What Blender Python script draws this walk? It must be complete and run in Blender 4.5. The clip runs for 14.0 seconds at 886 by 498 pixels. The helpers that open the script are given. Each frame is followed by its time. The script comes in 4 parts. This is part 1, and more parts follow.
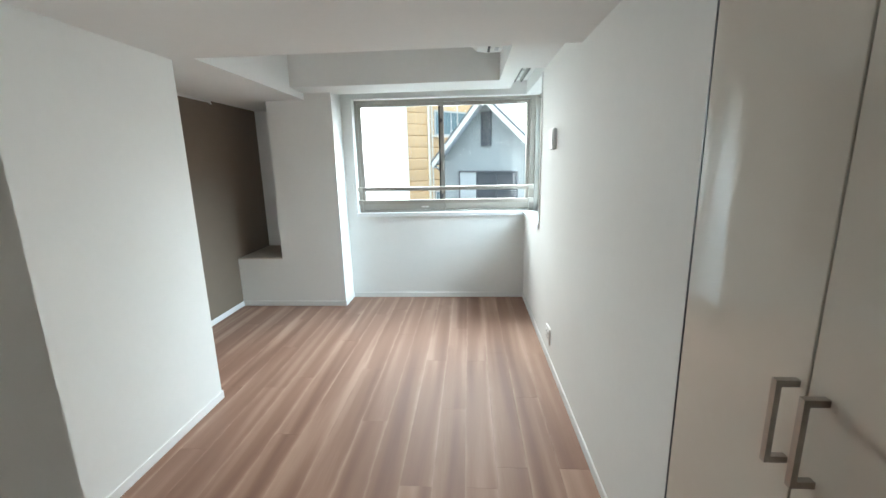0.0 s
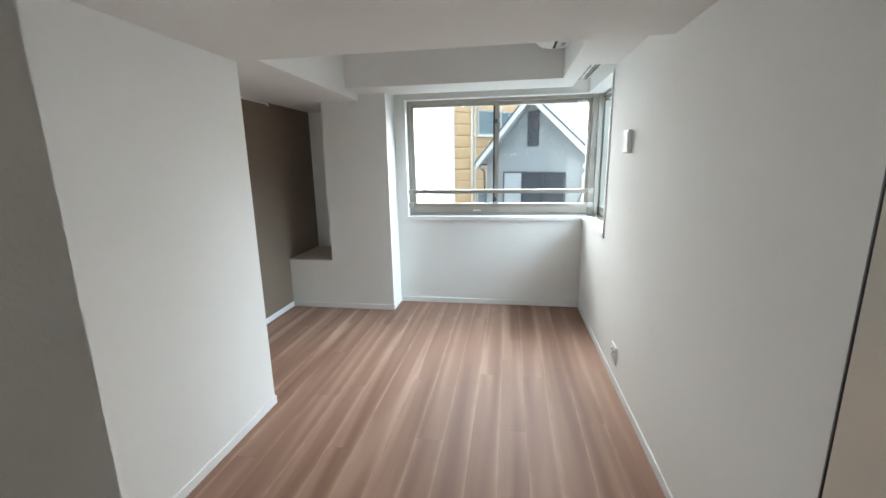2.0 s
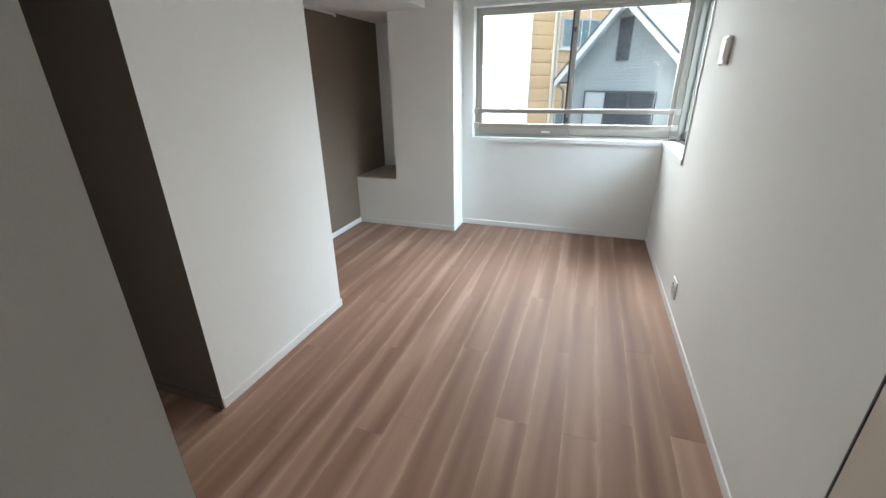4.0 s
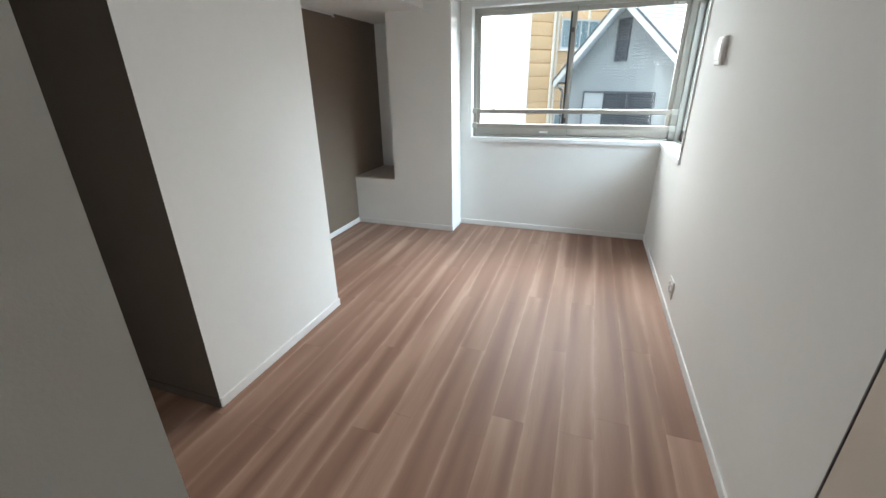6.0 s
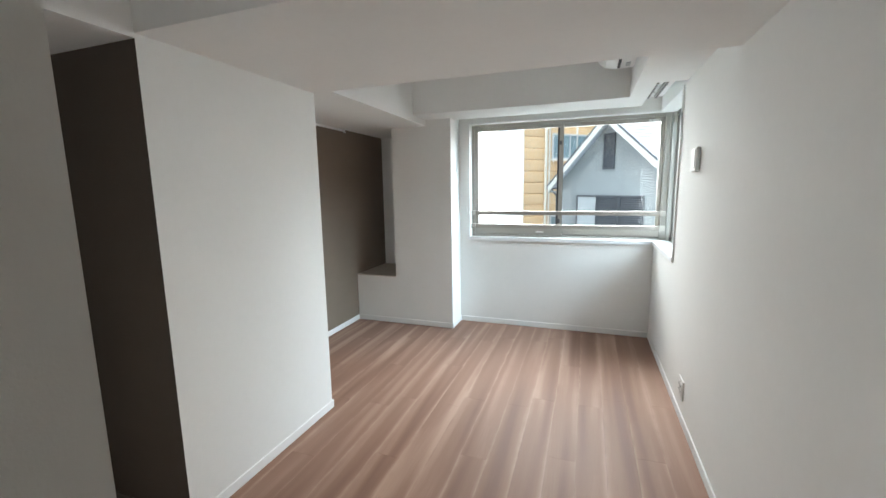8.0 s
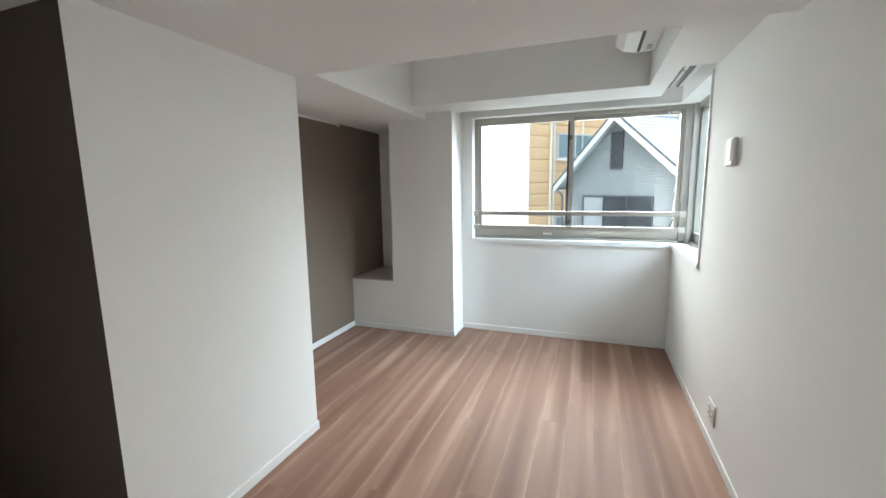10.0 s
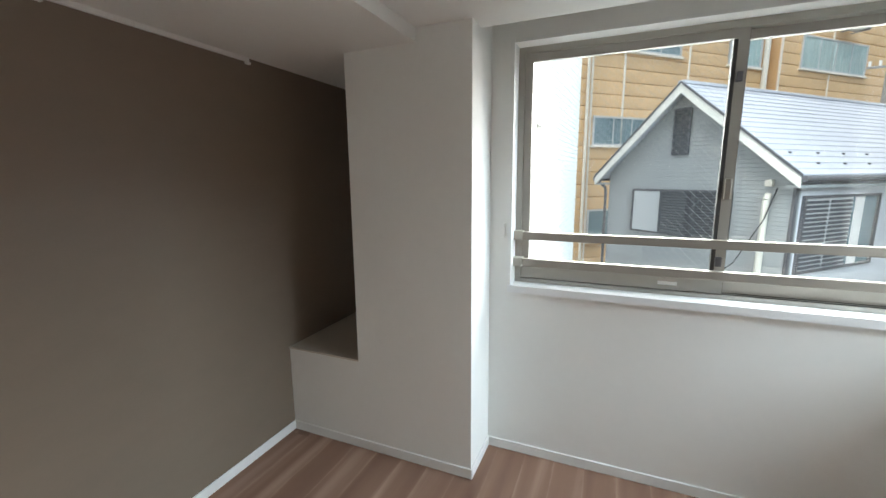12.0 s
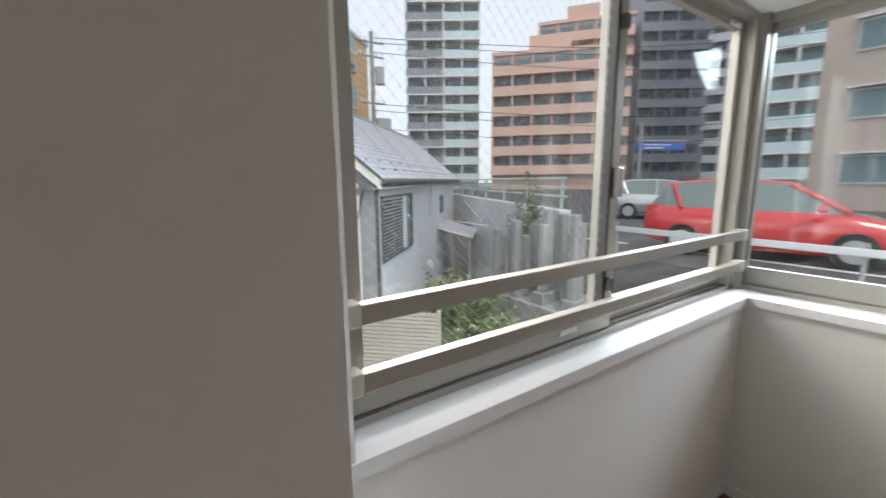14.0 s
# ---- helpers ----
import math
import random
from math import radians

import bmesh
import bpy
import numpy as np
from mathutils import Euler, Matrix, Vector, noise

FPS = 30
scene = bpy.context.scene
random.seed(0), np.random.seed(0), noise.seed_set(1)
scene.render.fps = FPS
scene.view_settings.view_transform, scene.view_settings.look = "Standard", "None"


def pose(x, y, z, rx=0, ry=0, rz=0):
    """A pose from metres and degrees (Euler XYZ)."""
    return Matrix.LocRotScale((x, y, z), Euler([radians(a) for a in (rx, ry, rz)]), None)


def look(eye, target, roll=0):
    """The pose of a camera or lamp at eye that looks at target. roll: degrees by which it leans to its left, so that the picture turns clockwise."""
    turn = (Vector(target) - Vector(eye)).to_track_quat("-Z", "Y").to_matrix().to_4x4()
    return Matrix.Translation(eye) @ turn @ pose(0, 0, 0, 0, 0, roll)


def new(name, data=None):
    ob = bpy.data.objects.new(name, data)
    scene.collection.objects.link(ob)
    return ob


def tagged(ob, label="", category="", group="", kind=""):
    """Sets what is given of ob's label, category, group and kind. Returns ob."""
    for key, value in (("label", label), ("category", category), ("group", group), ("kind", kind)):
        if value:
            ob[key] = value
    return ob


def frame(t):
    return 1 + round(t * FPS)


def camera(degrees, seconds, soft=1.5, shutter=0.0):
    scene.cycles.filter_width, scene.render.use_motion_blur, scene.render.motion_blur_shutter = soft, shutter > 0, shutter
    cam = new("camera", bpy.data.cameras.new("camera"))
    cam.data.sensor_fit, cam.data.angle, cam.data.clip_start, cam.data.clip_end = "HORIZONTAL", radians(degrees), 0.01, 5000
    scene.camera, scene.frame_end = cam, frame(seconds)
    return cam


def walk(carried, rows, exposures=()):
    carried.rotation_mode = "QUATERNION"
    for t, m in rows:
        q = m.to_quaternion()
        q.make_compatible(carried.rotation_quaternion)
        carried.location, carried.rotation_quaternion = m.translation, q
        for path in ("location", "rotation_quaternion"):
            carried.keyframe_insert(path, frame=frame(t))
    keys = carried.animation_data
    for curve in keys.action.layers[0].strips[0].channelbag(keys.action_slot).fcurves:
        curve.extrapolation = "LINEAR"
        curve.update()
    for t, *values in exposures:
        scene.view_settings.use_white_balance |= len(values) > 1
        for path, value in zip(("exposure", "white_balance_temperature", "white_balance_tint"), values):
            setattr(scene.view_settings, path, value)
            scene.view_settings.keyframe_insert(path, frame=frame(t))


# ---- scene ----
cam = camera(95.1, 14.0, shutter=0.12)
PATH = [
    (0, (0.538, 0.023, 1.454), (0.405, 1.975, 1.037), -1.3),
    (0.5, (0.571, 0.12, 1.448), (0.478, 2.075, 1.039), -1.3),
    (1, (0.591, 0.154, 1.47), (0.474, 2.107, 1.052), -1.2),
    (1.5, (0.509, 0.177, 1.488), (0.306, 2.123, 1.072), -1.1),
    (2, (0.387, 0.159, 1.483), (0.07, 2.09, 1.067), -1.0),
    (2.5, (0.398, 0.145, 1.474), (-0.068, 2.045, 1.056), -0.9),
    (3, (0.434, 0.14, 1.464), (-0.124, 2.003, 0.997), -0.7),
    (3.5, (0.466, 0.146, 1.46), (-0.148, 1.957, 0.873), -0.8),
    (4, (0.474, 0.149, 1.461), (-0.145, 1.892, 0.7), -0.9),
    (6.5, (0.501, 0.141, 1.456), (-0.115, 1.888, 0.701), -0.9),
    (7, (0.518, 0.13, 1.472), (-0.129, 1.948, 0.948), -0.9),
    (7.5, (0.517, 0.127, 1.463), (-0.141, 1.991, 1.164), -0.8),
    (10, (0.447, 0.413, 1.428), (-0.233, 2.271, 1.136), -0.8),
    (10.5, (0.336, 0.786, 1.435), (-0.364, 2.631, 1.114), -0.9),
    (11, (0.199, 1.274, 1.452), (-0.517, 3.113, 1.124), -0.7),
    (11.5, (0.025, 1.768, 1.406), (-0.745, 3.589, 1.105), -0.5),
    (12, (-0.186, 2.302, 1.483), (-0.954, 4.116, 1.137), -0.5),
    (12.5, (-0.437, 2.792, 1.465), (-1.16, 4.625, 1.122), -0.7),
    (13, (-0.584, 3.235, 1.447), (-1.212, 5.104, 1.11), -0.8),
    (13.5, (-0.726, 3.6, 1.439), (-0.915, 5.563, 1.108), -0.9),
    (14, (-0.896, 3.664, 1.436), (0.23, 5.283, 1.101), -0.5),
]
EXPOSURES = [(0, 0.98, 6250, 3), (0.5, 0.9, 6400, 7), (3, 0.72, 6350, 7), (7.5, 0.8, 6400, 7), (10, 0.76, 6450, 7), (11, 0.36, 6650, 8), (12.5, 0.3, 6950, 12), (13.5, 0.04, 7150, 17), (14, -0.27, 7150, 17)]
walk(cam, [(t, look(eye, target, roll)) for t, eye, target, roll in PATH], exposures=EXPOSURES)

# ---- light ----
world = bpy.data.worlds.new("overcast_sky")
scene.world = world
world.use_nodes = True
wn, wl = world.node_tree.nodes, world.node_tree.links
sky = wn.new("ShaderNodeTexSky")
sky.sky_type, sky.sun_disc = "NISHITA", False
SUN_EL, SUN_AZ = radians(52), radians(205)
sky.sun_elevation, sky.sun_rotation = SUN_EL, SUN_AZ
sky.air_density, sky.dust_density = 1.0, 3.0
veil = wn.new("ShaderNodeMixRGB")
veil.inputs[0].default_value = 0.7
veil.inputs[2].default_value = (10.8, 12.5, 14.2, 1)
wl.new(sky.outputs[0], veil.inputs[1])
wl.new(veil.outputs[0], wn["Background"].inputs[0])
wn["Background"].inputs[1].default_value = 0.13

sun = new("sun", bpy.data.lights.new("sun", "SUN"))
sun.data.energy, sun.data.angle, sun.data.color = 1.3, radians(12), (1.0, 0.98, 0.95)
sun.matrix_world = look((math.sin(SUN_AZ) * 30, math.cos(SUN_AZ) * 30, 38), (0, 0, 0))


def sky_lamp(name, eye, target, w, h, watts, color):
    """The bright sky above a window, as an area lamp outside and above its opening."""
    lamp = new(name, bpy.data.lights.new(name, "AREA"))
    lamp.data.shape, lamp.data.size, lamp.data.size_y, lamp.data.energy = "RECTANGLE", w, h, watts
    lamp.data.color = color
    lamp.matrix_world = look(eye, target)


sky_lamp("sky_lamp_far", (0.45, 6.4, 2.7), (0.25, 4.4, 1.55), 2.5, 2.6, 370, (0.97, 0.985, 0.985))
sky_lamp("sky_lamp_side", (4.6, 4.5, 4.1), (1.25, 3.9, 1.5), 5.0, 3.4, 1080, (0.68, 0.86, 1.0))

# ---- materials ----


def material(name, color, rough=0.6, metal=0.0, vary=0.08, scale=4.0, bump=0.0, bump_scale=200.0, stretch=(1, 1, 1), spec=0.5, per_object=0.0, coat=0.0):
    """Base colour with two scales of variation, roughness variation and fine relief, in metres of the object."""
    m = bpy.data.materials.new(name)
    m.use_nodes = True
    n, l = m.node_tree.nodes, m.node_tree.links
    b = n["Principled BSDF"]
    b.inputs["Roughness"].default_value, b.inputs["Metallic"].default_value = rough, metal
    b.inputs["Specular IOR Level"].default_value = spec
    b.inputs["Coat Weight"].default_value = coat
    co = n.new("ShaderNodeTexCoord")
    mp = n.new("ShaderNodeMapping")
    mp.inputs["Scale"].default_value = stretch
    l.new(co.outputs["Object"], mp.inputs[0])
    big, fine = n.new("ShaderNodeTexNoise"), n.new("ShaderNodeTexNoise")
    big.inputs["Scale"].default_value, big.inputs["Detail"].default_value = scale, 3
    fine.inputs["Scale"].default_value, fine.inputs["Detail"].default_value = scale * 14, 2
    l.new(mp.outputs[0], big.inputs["Vector"])
    l.new(mp.outputs[0], fine.inputs["Vector"])
    add = n.new("ShaderNodeMath")
    add.operation = "MULTIPLY_ADD"
    add.inputs[1].default_value = 0.45
    l.new(fine.outputs["Fac"], add.inputs[0])
    l.new(big.outputs["Fac"], add.inputs[2])
    value = add.outputs[0]
    if per_object:
        info = n.new("ShaderNodeObjectInfo")
        mix = n.new("ShaderNodeMath")
        mix.operation = "MULTIPLY_ADD"
        mix.inputs[1].default_value = per_object
        l.new(info.outputs["Random"], mix.inputs[0])
        l.new(value, mix.inputs[2])
        value = mix.outputs[0]
    ramp = n.new("ShaderNodeValToRGB")
    ramp.color_ramp.elements[0].position, ramp.color_ramp.elements[1].position = 0.4, 1.05 if not per_object else 1.05 + per_object * 0.6
    ramp.color_ramp.elements[0].color = (*[c * (1 - vary) for c in color], 1)
    ramp.color_ramp.elements[1].color = (*[min(1, c * (1 + vary)) for c in color], 1)
    l.new(value, ramp.inputs[0])
    l.new(ramp.outputs[0], b.inputs["Base Color"])
    if bump:
        grain = n.new("ShaderNodeTexNoise")
        grain.inputs["Scale"].default_value, grain.inputs["Detail"].default_value = bump_scale, 2
        l.new(mp.outputs[0], grain.inputs["Vector"])
        bn = n.new("ShaderNodeBump")
        bn.inputs["Strength"].default_value, bn.inputs["Distance"].default_value = bump, 0.002
        l.new(grain.outputs["Fac"], bn.inputs["Height"])
        l.new(bn.outputs[0], b.inputs["Normal"])
    return m


def glass_material(name, tint=(0.96, 0.98, 0.98), gloss=1.0):
    m = bpy.data.materials.new(name)
    m.use_nodes = True
    n, l = m.node_tree.nodes, m.node_tree.links
    n.remove(n["Principled BSDF"])
    t, g, mix = n.new("ShaderNodeBsdfTransparent"), n.new("ShaderNodeBsdfGlossy"), n.new("ShaderNodeMixShader")
    t.inputs[0].default_value = (*tint, 1)
    g.inputs["Roughness"].default_value = 0.01
    g.inputs[0].default_value = (gloss, gloss, gloss, 1)
    mix.inputs[0].default_value = 0.035
    l.new(t.outputs[0], mix.inputs[1])
    l.new(g.outputs[0], mix.inputs[2])
    l.new(mix.outputs[0], n["Material Output"].inputs[0])
    return m


def floor_material():
    """Walnut-look laminate: long soft streaks and fine grain along the boards, each board a little different."""
    m = bpy.data.materials.new("walnut_boards")
    m.use_nodes = True
    n, l = m.node_tree.nodes, m.node_tree.links
    b = n["Principled BSDF"]
    co, info, mp, off = n.new("ShaderNodeTexCoord"), n.new("ShaderNodeObjectInfo"), n.new("ShaderNodeMapping"), n.new("ShaderNodeVectorMath")
    geo = n.new("ShaderNodeNewGeometry")
    off.operation = "MULTIPLY_ADD"
    comb = n.new("ShaderNodeCombineXYZ")
    for k in range(3):
        l.new(info.outputs["Random"], comb.inputs[k])
    off.inputs[1].default_value = (0.0, 1.6, 0.0)
    l.new(comb.outputs[0], off.inputs[0])
    l.new(geo.outputs["Position"], off.inputs[2])
    mp.inputs["Scale"].default_value = (1.0, 0.05, 1.0)
    l.new(off.outputs[0], mp.inputs[0])
    streak, grain = n.new("ShaderNodeTexNoise"), n.new("ShaderNodeTexNoise")
    streak.inputs["Scale"].default_value, streak.inputs["Detail"].default_value = 9, 1
    streak.inputs["Distortion"].default_value = 0.4
    grain.inputs["Scale"].default_value, grain.inputs["Detail"].default_value = 130, 4
    l.new(mp.outputs[0], streak.inputs["Vector"])
    l.new(mp.outputs[0], grain.inputs["Vector"])
    a1, a2 = n.new("ShaderNodeMath"), n.new("ShaderNodeMath")
    a1.operation = a2.operation = "MULTIPLY_ADD"
    a1.inputs[1].default_value, a2.inputs[1].default_value = 0.09, 0.025
    l.new(grain.outputs["Fac"], a1.inputs[0])
    l.new(streak.outputs["Fac"], a1.inputs[2])
    l.new(info.outputs["Random"], a2.inputs[0])
    l.new(a1.outputs[0], a2.inputs[2])
    ramp = n.new("ShaderNodeValToRGB")
    el = ramp.color_ramp.elements
    el[0].position, el[0].color = 0.36, (0.205, 0.113, 0.080, 1)
    el[1].position, el[1].color = 0.82, (0.42, 0.275, 0.205, 1)
    mid = el.new(0.60)
    mid.color = (0.28, 0.164, 0.118, 1)
    # pale printed streaks along both edges of a board
    sep = n.new("ShaderNodeSeparateXYZ")
    l.new(co.outputs["Object"], sep.inputs[0])
    chain = sep.outputs[0]
    for op, val in (("DIVIDE", 0.151), ("SUBTRACT", 0.5), ("ABSOLUTE", 0.0), ("MULTIPLY", 2.0), ("POWER", 5.0), ("MULTIPLY", 0.34)):
        k = n.new("ShaderNodeMath")
        k.operation = op
        l.new(chain, k.inputs[0])
        k.inputs[1].default_value = val
        chain = k.outputs[0]
    wob, edge = n.new("ShaderNodeTexNoise"), n.new("ShaderNodeMath")
    wob.inputs["Scale"].default_value = 7
    l.new(off.outputs[0], wob.inputs["Vector"])
    edge.operation = "MULTIPLY_ADD"
    l.new(chain, edge.inputs[0])
    l.new(wob.outputs["Fac"], edge.inputs[1])
    l.new(a2.outputs[0], edge.inputs[2])
    l.new(edge.outputs[0], ramp.inputs[0])
    l.new(ramp.outputs[0], b.inputs["Base Color"])
    b.inputs["Roughness"].default_value = 0.52
    b.inputs["Specular IOR Level"].default_value = 0.2
    bn = n.new("ShaderNodeBump")
    bn.inputs["Strength"].default_value, bn.inputs["Distance"].default_value = 0.12, 0.001
    l.new(grain.outputs["Fac"], bn.inputs["Height"])
    l.new(bn.outputs[0], b.inputs["Normal"])
    return m


WALL = material("white_wallpaper", (0.83, 0.83, 0.81), 0.85, vary=0.02, scale=2.0, bump=0.08, bump_scale=420, spec=0.2)
CEIL = material("white_ceiling_paper", (0.83, 0.83, 0.815), 0.9, vary=0.02, scale=2.0, bump=0.08, bump_scale=380, spec=0.2)
BROWN = material("taupe_wallpaper", (0.225, 0.178, 0.138), 0.36, vary=0.03, scale=6.0, bump=0.10, bump_scale=300, stretch=(1, 1, 2), spec=0.3)
# less than half the taupe's value, on partition end, passage end and baseboard
DARKBROWN = material("dark_brown_face", (0.10, 0.08, 0.065), 0.7, vary=0.06, scale=5.0, bump=0.3, bump_scale=300, spec=0.3)
TRIM = material("white_vinyl_trim", (0.82, 0.82, 0.81), 0.6, vary=0.02, scale=3, spec=0.25)
SILL = material("white_sill_laminate", (0.84, 0.85, 0.86), 0.35, vary=0.02, scale=3)
LEDGE = material("beige_ledge_sheet", (0.55, 0.49, 0.42), 0.5, vary=0.03, scale=5)
ALU = material("champagne_aluminium", (0.39, 0.375, 0.34), 0.38, metal=0.35, vary=0.03, scale=8)
# near-black for rubber seals and for shade painted into tracks
SHADE_RUBBER = material("rubber_and_track_shade", (0.05, 0.05, 0.05), 0.6, vary=0.1, scale=20)
BRACKET = material("cream_bracket", (0.46, 0.44, 0.39), 0.45, vary=0.03, scale=10)
RAIL = material("satin_handrail", (0.34, 0.315, 0.28), 0.32, metal=0.35, vary=0.03, scale=10)
PLASTIC = material("white_plastic", (0.80, 0.80, 0.78), 0.55, vary=0.015, scale=8, spec=0.3)
GREY_PL = material("grey_plastic", (0.45, 0.46, 0.47), 0.35, vary=0.02, scale=8)
BLACK = material("black_slot", (0.015, 0.015, 0.015), 0.5, vary=0.1, scale=20)
GLOSS = material("gloss_cream_panel", (0.66, 0.615, 0.54), 0.07, vary=0.015, scale=2, coat=0.6)
STEEL = material("brushed_nickel", (0.42, 0.39, 0.35), 0.35, metal=0.95, vary=0.05, scale=30)
SUB = material("dark_underfloor", (0.10, 0.058, 0.042), 0.8, vary=0.1)
WOOD = floor_material()
GLASS = glass_material("window_glass")
WIRE = material("glass_wire", (0.50, 0.52, 0.53), 0.5, metal=0.0, vary=0.05, scale=20)

# outside
SIDING = material("grey_brick_siding", (0.33, 0.35, 0.355), 0.8, vary=0.08, scale=1.5, bump=0.3, bump_scale=60)
STUCCO = material("pale_grey_render", (0.70, 0.73, 0.77), 0.85, vary=0.06, scale=0.8, bump=0.3, bump_scale=80)
SLATE = material("lilac_grey_slate", (0.54, 0.56, 0.62), 0.32, vary=0.07, scale=2.5, bump=0.2, bump_scale=60, per_object=0.12)
FASCIA = material("cream_fascia", (0.74, 0.73, 0.68), 0.5, vary=0.05, scale=2)
GUTTER = material("dark_gutter", (0.10, 0.10, 0.11), 0.4, vary=0.1, scale=4)
SHUTTER = material("dark_louvre", (0.065, 0.07, 0.08), 0.5, vary=0.12, scale=6)
PALE_SHUT = material("pale_shutter", (0.50, 0.52, 0.53), 0.6, vary=0.05, scale=3)
ORANGE = material("ochre_panel", (0.68, 0.46, 0.245), 0.6, vary=0.10, scale=1.2, bump=0.4, bump_scale=9, per_object=0.10)
SEAM = material("white_joint", (0.78, 0.74, 0.66), 0.6, vary=0.05)
PIPE = material("pale_pipe", (0.66, 0.64, 0.57), 0.5, vary=0.06, scale=3)
TILE_W = material("white_wall_tile", (0.62, 0.62, 0.60), 0.45, vary=0.05, scale=3, per_object=0.05)
GROUT = material("tile_joint", (0.48, 0.47, 0.45), 0.9, vary=0.05)
PANE = material("dim_window_pane", (0.16, 0.24, 0.27), 0.08, vary=0.2, scale=0.6)
CURTAIN = material("curtained_pane", (0.36, 0.50, 0.50), 0.15, vary=0.2, scale=3, stretch=(4, 4, 0.3))
ASPHALT = material("asphalt", (0.085, 0.088, 0.09), 0.9, vary=0.2, scale=0.6, bump=0.4, bump_scale=90)
EARTH = material("yard_ground", (0.20, 0.19, 0.17), 0.95, vary=0.25, scale=0.5, bump=0.5, bump_scale=30)
CONCRETE = material("pale_concrete", (0.66, 0.68, 0.70), 0.85, vary=0.12, scale=0.5, bump=0.3, bump_scale=40)
STONE = material("grey_granite", (0.24, 0.245, 0.25), 0.55, vary=0.25, scale=3, bump=0.2, bump_scale=60)
FENCE = material("grey_fence_slat", (0.46, 0.42, 0.36), 0.6, vary=0.08, scale=3)
GREENRAIL = material("green_guard_rail", (0.46, 0.60, 0.54), 0.5, vary=0.08, scale=2)
LEAF = material("leaf_green", (0.10, 0.15, 0.045), 0.55, vary=0.5, scale=3)
BARK = material("bark", (0.12, 0.09, 0.06), 0.9, vary=0.2, scale=6)
POLE = material("concrete_pole", (0.30, 0.30, 0.30), 0.8, vary=0.1)
CABLE = material("black_cable", (0.03, 0.03, 0.035), 0.6, vary=0.1)
PINK = material("terracotta_tile_front", (0.66, 0.45, 0.37), 0.7, vary=0.08, scale=0.3)
PALEBLD = material("pale_facade", (0.74, 0.76, 0.78), 0.6, vary=0.06, scale=0.2)
DARKBLD = material("slate_facade", (0.28, 0.30, 0.345), 0.5, vary=0.08, scale=0.2)
BEIGEBLD = material("beige_tile_facade", (0.50, 0.425, 0.375), 0.7, vary=0.08, scale=0.3)
TEALGL = material("teal_balcony_glass", (0.56, 0.70, 0.74), 0.12, vary=0.1, scale=0.3)
# even grey painted in for balcony shade, also the slit window's slats
SHADE = material("recess_shade_grey", (0.30, 0.30, 0.315), 0.7, vary=0.15, scale=0.4)
RED = material("red_car_paint", (0.62, 0.035, 0.04), 0.25, vary=0.04, scale=1, coat=1.0)
SILVER = material("silver_car_paint", (0.50, 0.52, 0.54), 0.28, metal=0.6, vary=0.04, scale=1, coat=1.0)
CARGLASS = material("car_window", (0.20, 0.25, 0.25), 0.05, vary=0.1, scale=2)
TYRE = material("tyre_rubber", (0.02, 0.02, 0.02), 0.8, vary=0.1)
LAMPRED = material("tail_lamp", (0.45, 0.05, 0.05), 0.15, vary=0.1)
LAMPCLR = material("head_lamp", (0.7, 0.72, 0.74), 0.1, vary=0.1)
WHITEPAINT = material("road_paint", (0.72, 0.72, 0.70), 0.7, vary=0.15, scale=4)
BLUESIGN = material("blue_sign", (0.03, 0.14, 0.50), 0.4, vary=0.05)

# ---- mesh helpers ----


def bx(bm, x0, y0, z0, x1, y1, z1):
    v = [bm.verts.new((x, y, z)) for x in (x0, x1) for y in (y0, y1) for z in (z0, z1)]
    for q in ((0, 1, 3, 2), (4, 6, 7, 5), (0, 4, 5, 1), (2, 3, 7, 6), (0, 2, 6, 4), (1, 5, 7, 3)):
        bm.faces.new([v[i] for i in q])
    return bm


def box(x0, y0, z0, x1, y1, z1, bevel=0.0, seg=2):
    bm = bx(bmesh.new(), x0, y0, z0, x1, y1, z1)
    if bevel:
        bmesh.ops.bevel(bm, geom=bm.edges[:], offset=bevel, segments=seg, affect="EDGES", profile=0.5)
    return bm


def boxes(*rows):
    bm = bmesh.new()
    for r in rows:
        bx(bm, *r)
    return bm


def tube(a, b, r0, r1=None, n=10, bm=None):
    bm = bm or bmesh.new()
    a, b = Vector(a), Vector(b)
    m = Matrix.Translation((a + b) / 2) @ (b - a).to_track_quat("Z", "Y").to_matrix().to_4x4()
    bmesh.ops.create_cone(bm, cap_ends=True, segments=n, radius1=r0, radius2=r0 if r1 is None else r1, depth=(b - a).length, matrix=m)
    return bm


def sweep(points, radius, bm=None, n=6):
    bm = bm or bmesh.new()
    for a, b in zip(points, points[1:]):
        tube(a, b, radius, n=n, bm=bm)
    return bm


def prism(profile, axis, a, b, bm=None):
    """Extrudes a closed 2D outline along x or y between a and b."""
    bm = bm or bmesh.new()
    put = (lambda p, s: (s, p[0], p[1])) if axis == "x" else (lambda p, s: (p[0], s, p[1]))
    v0, v1 = [bm.verts.new(put(p, a)) for p in profile], [bm.verts.new(put(p, b)) for p in profile]
    bm.faces.new(v0)
    bm.faces.new(v1[::-1])
    k = len(profile)
    for i in range(k):
        bm.faces.new((v0[i], v1[i], v1[(i + 1) % k], v0[(i + 1) % k]))
    return bm


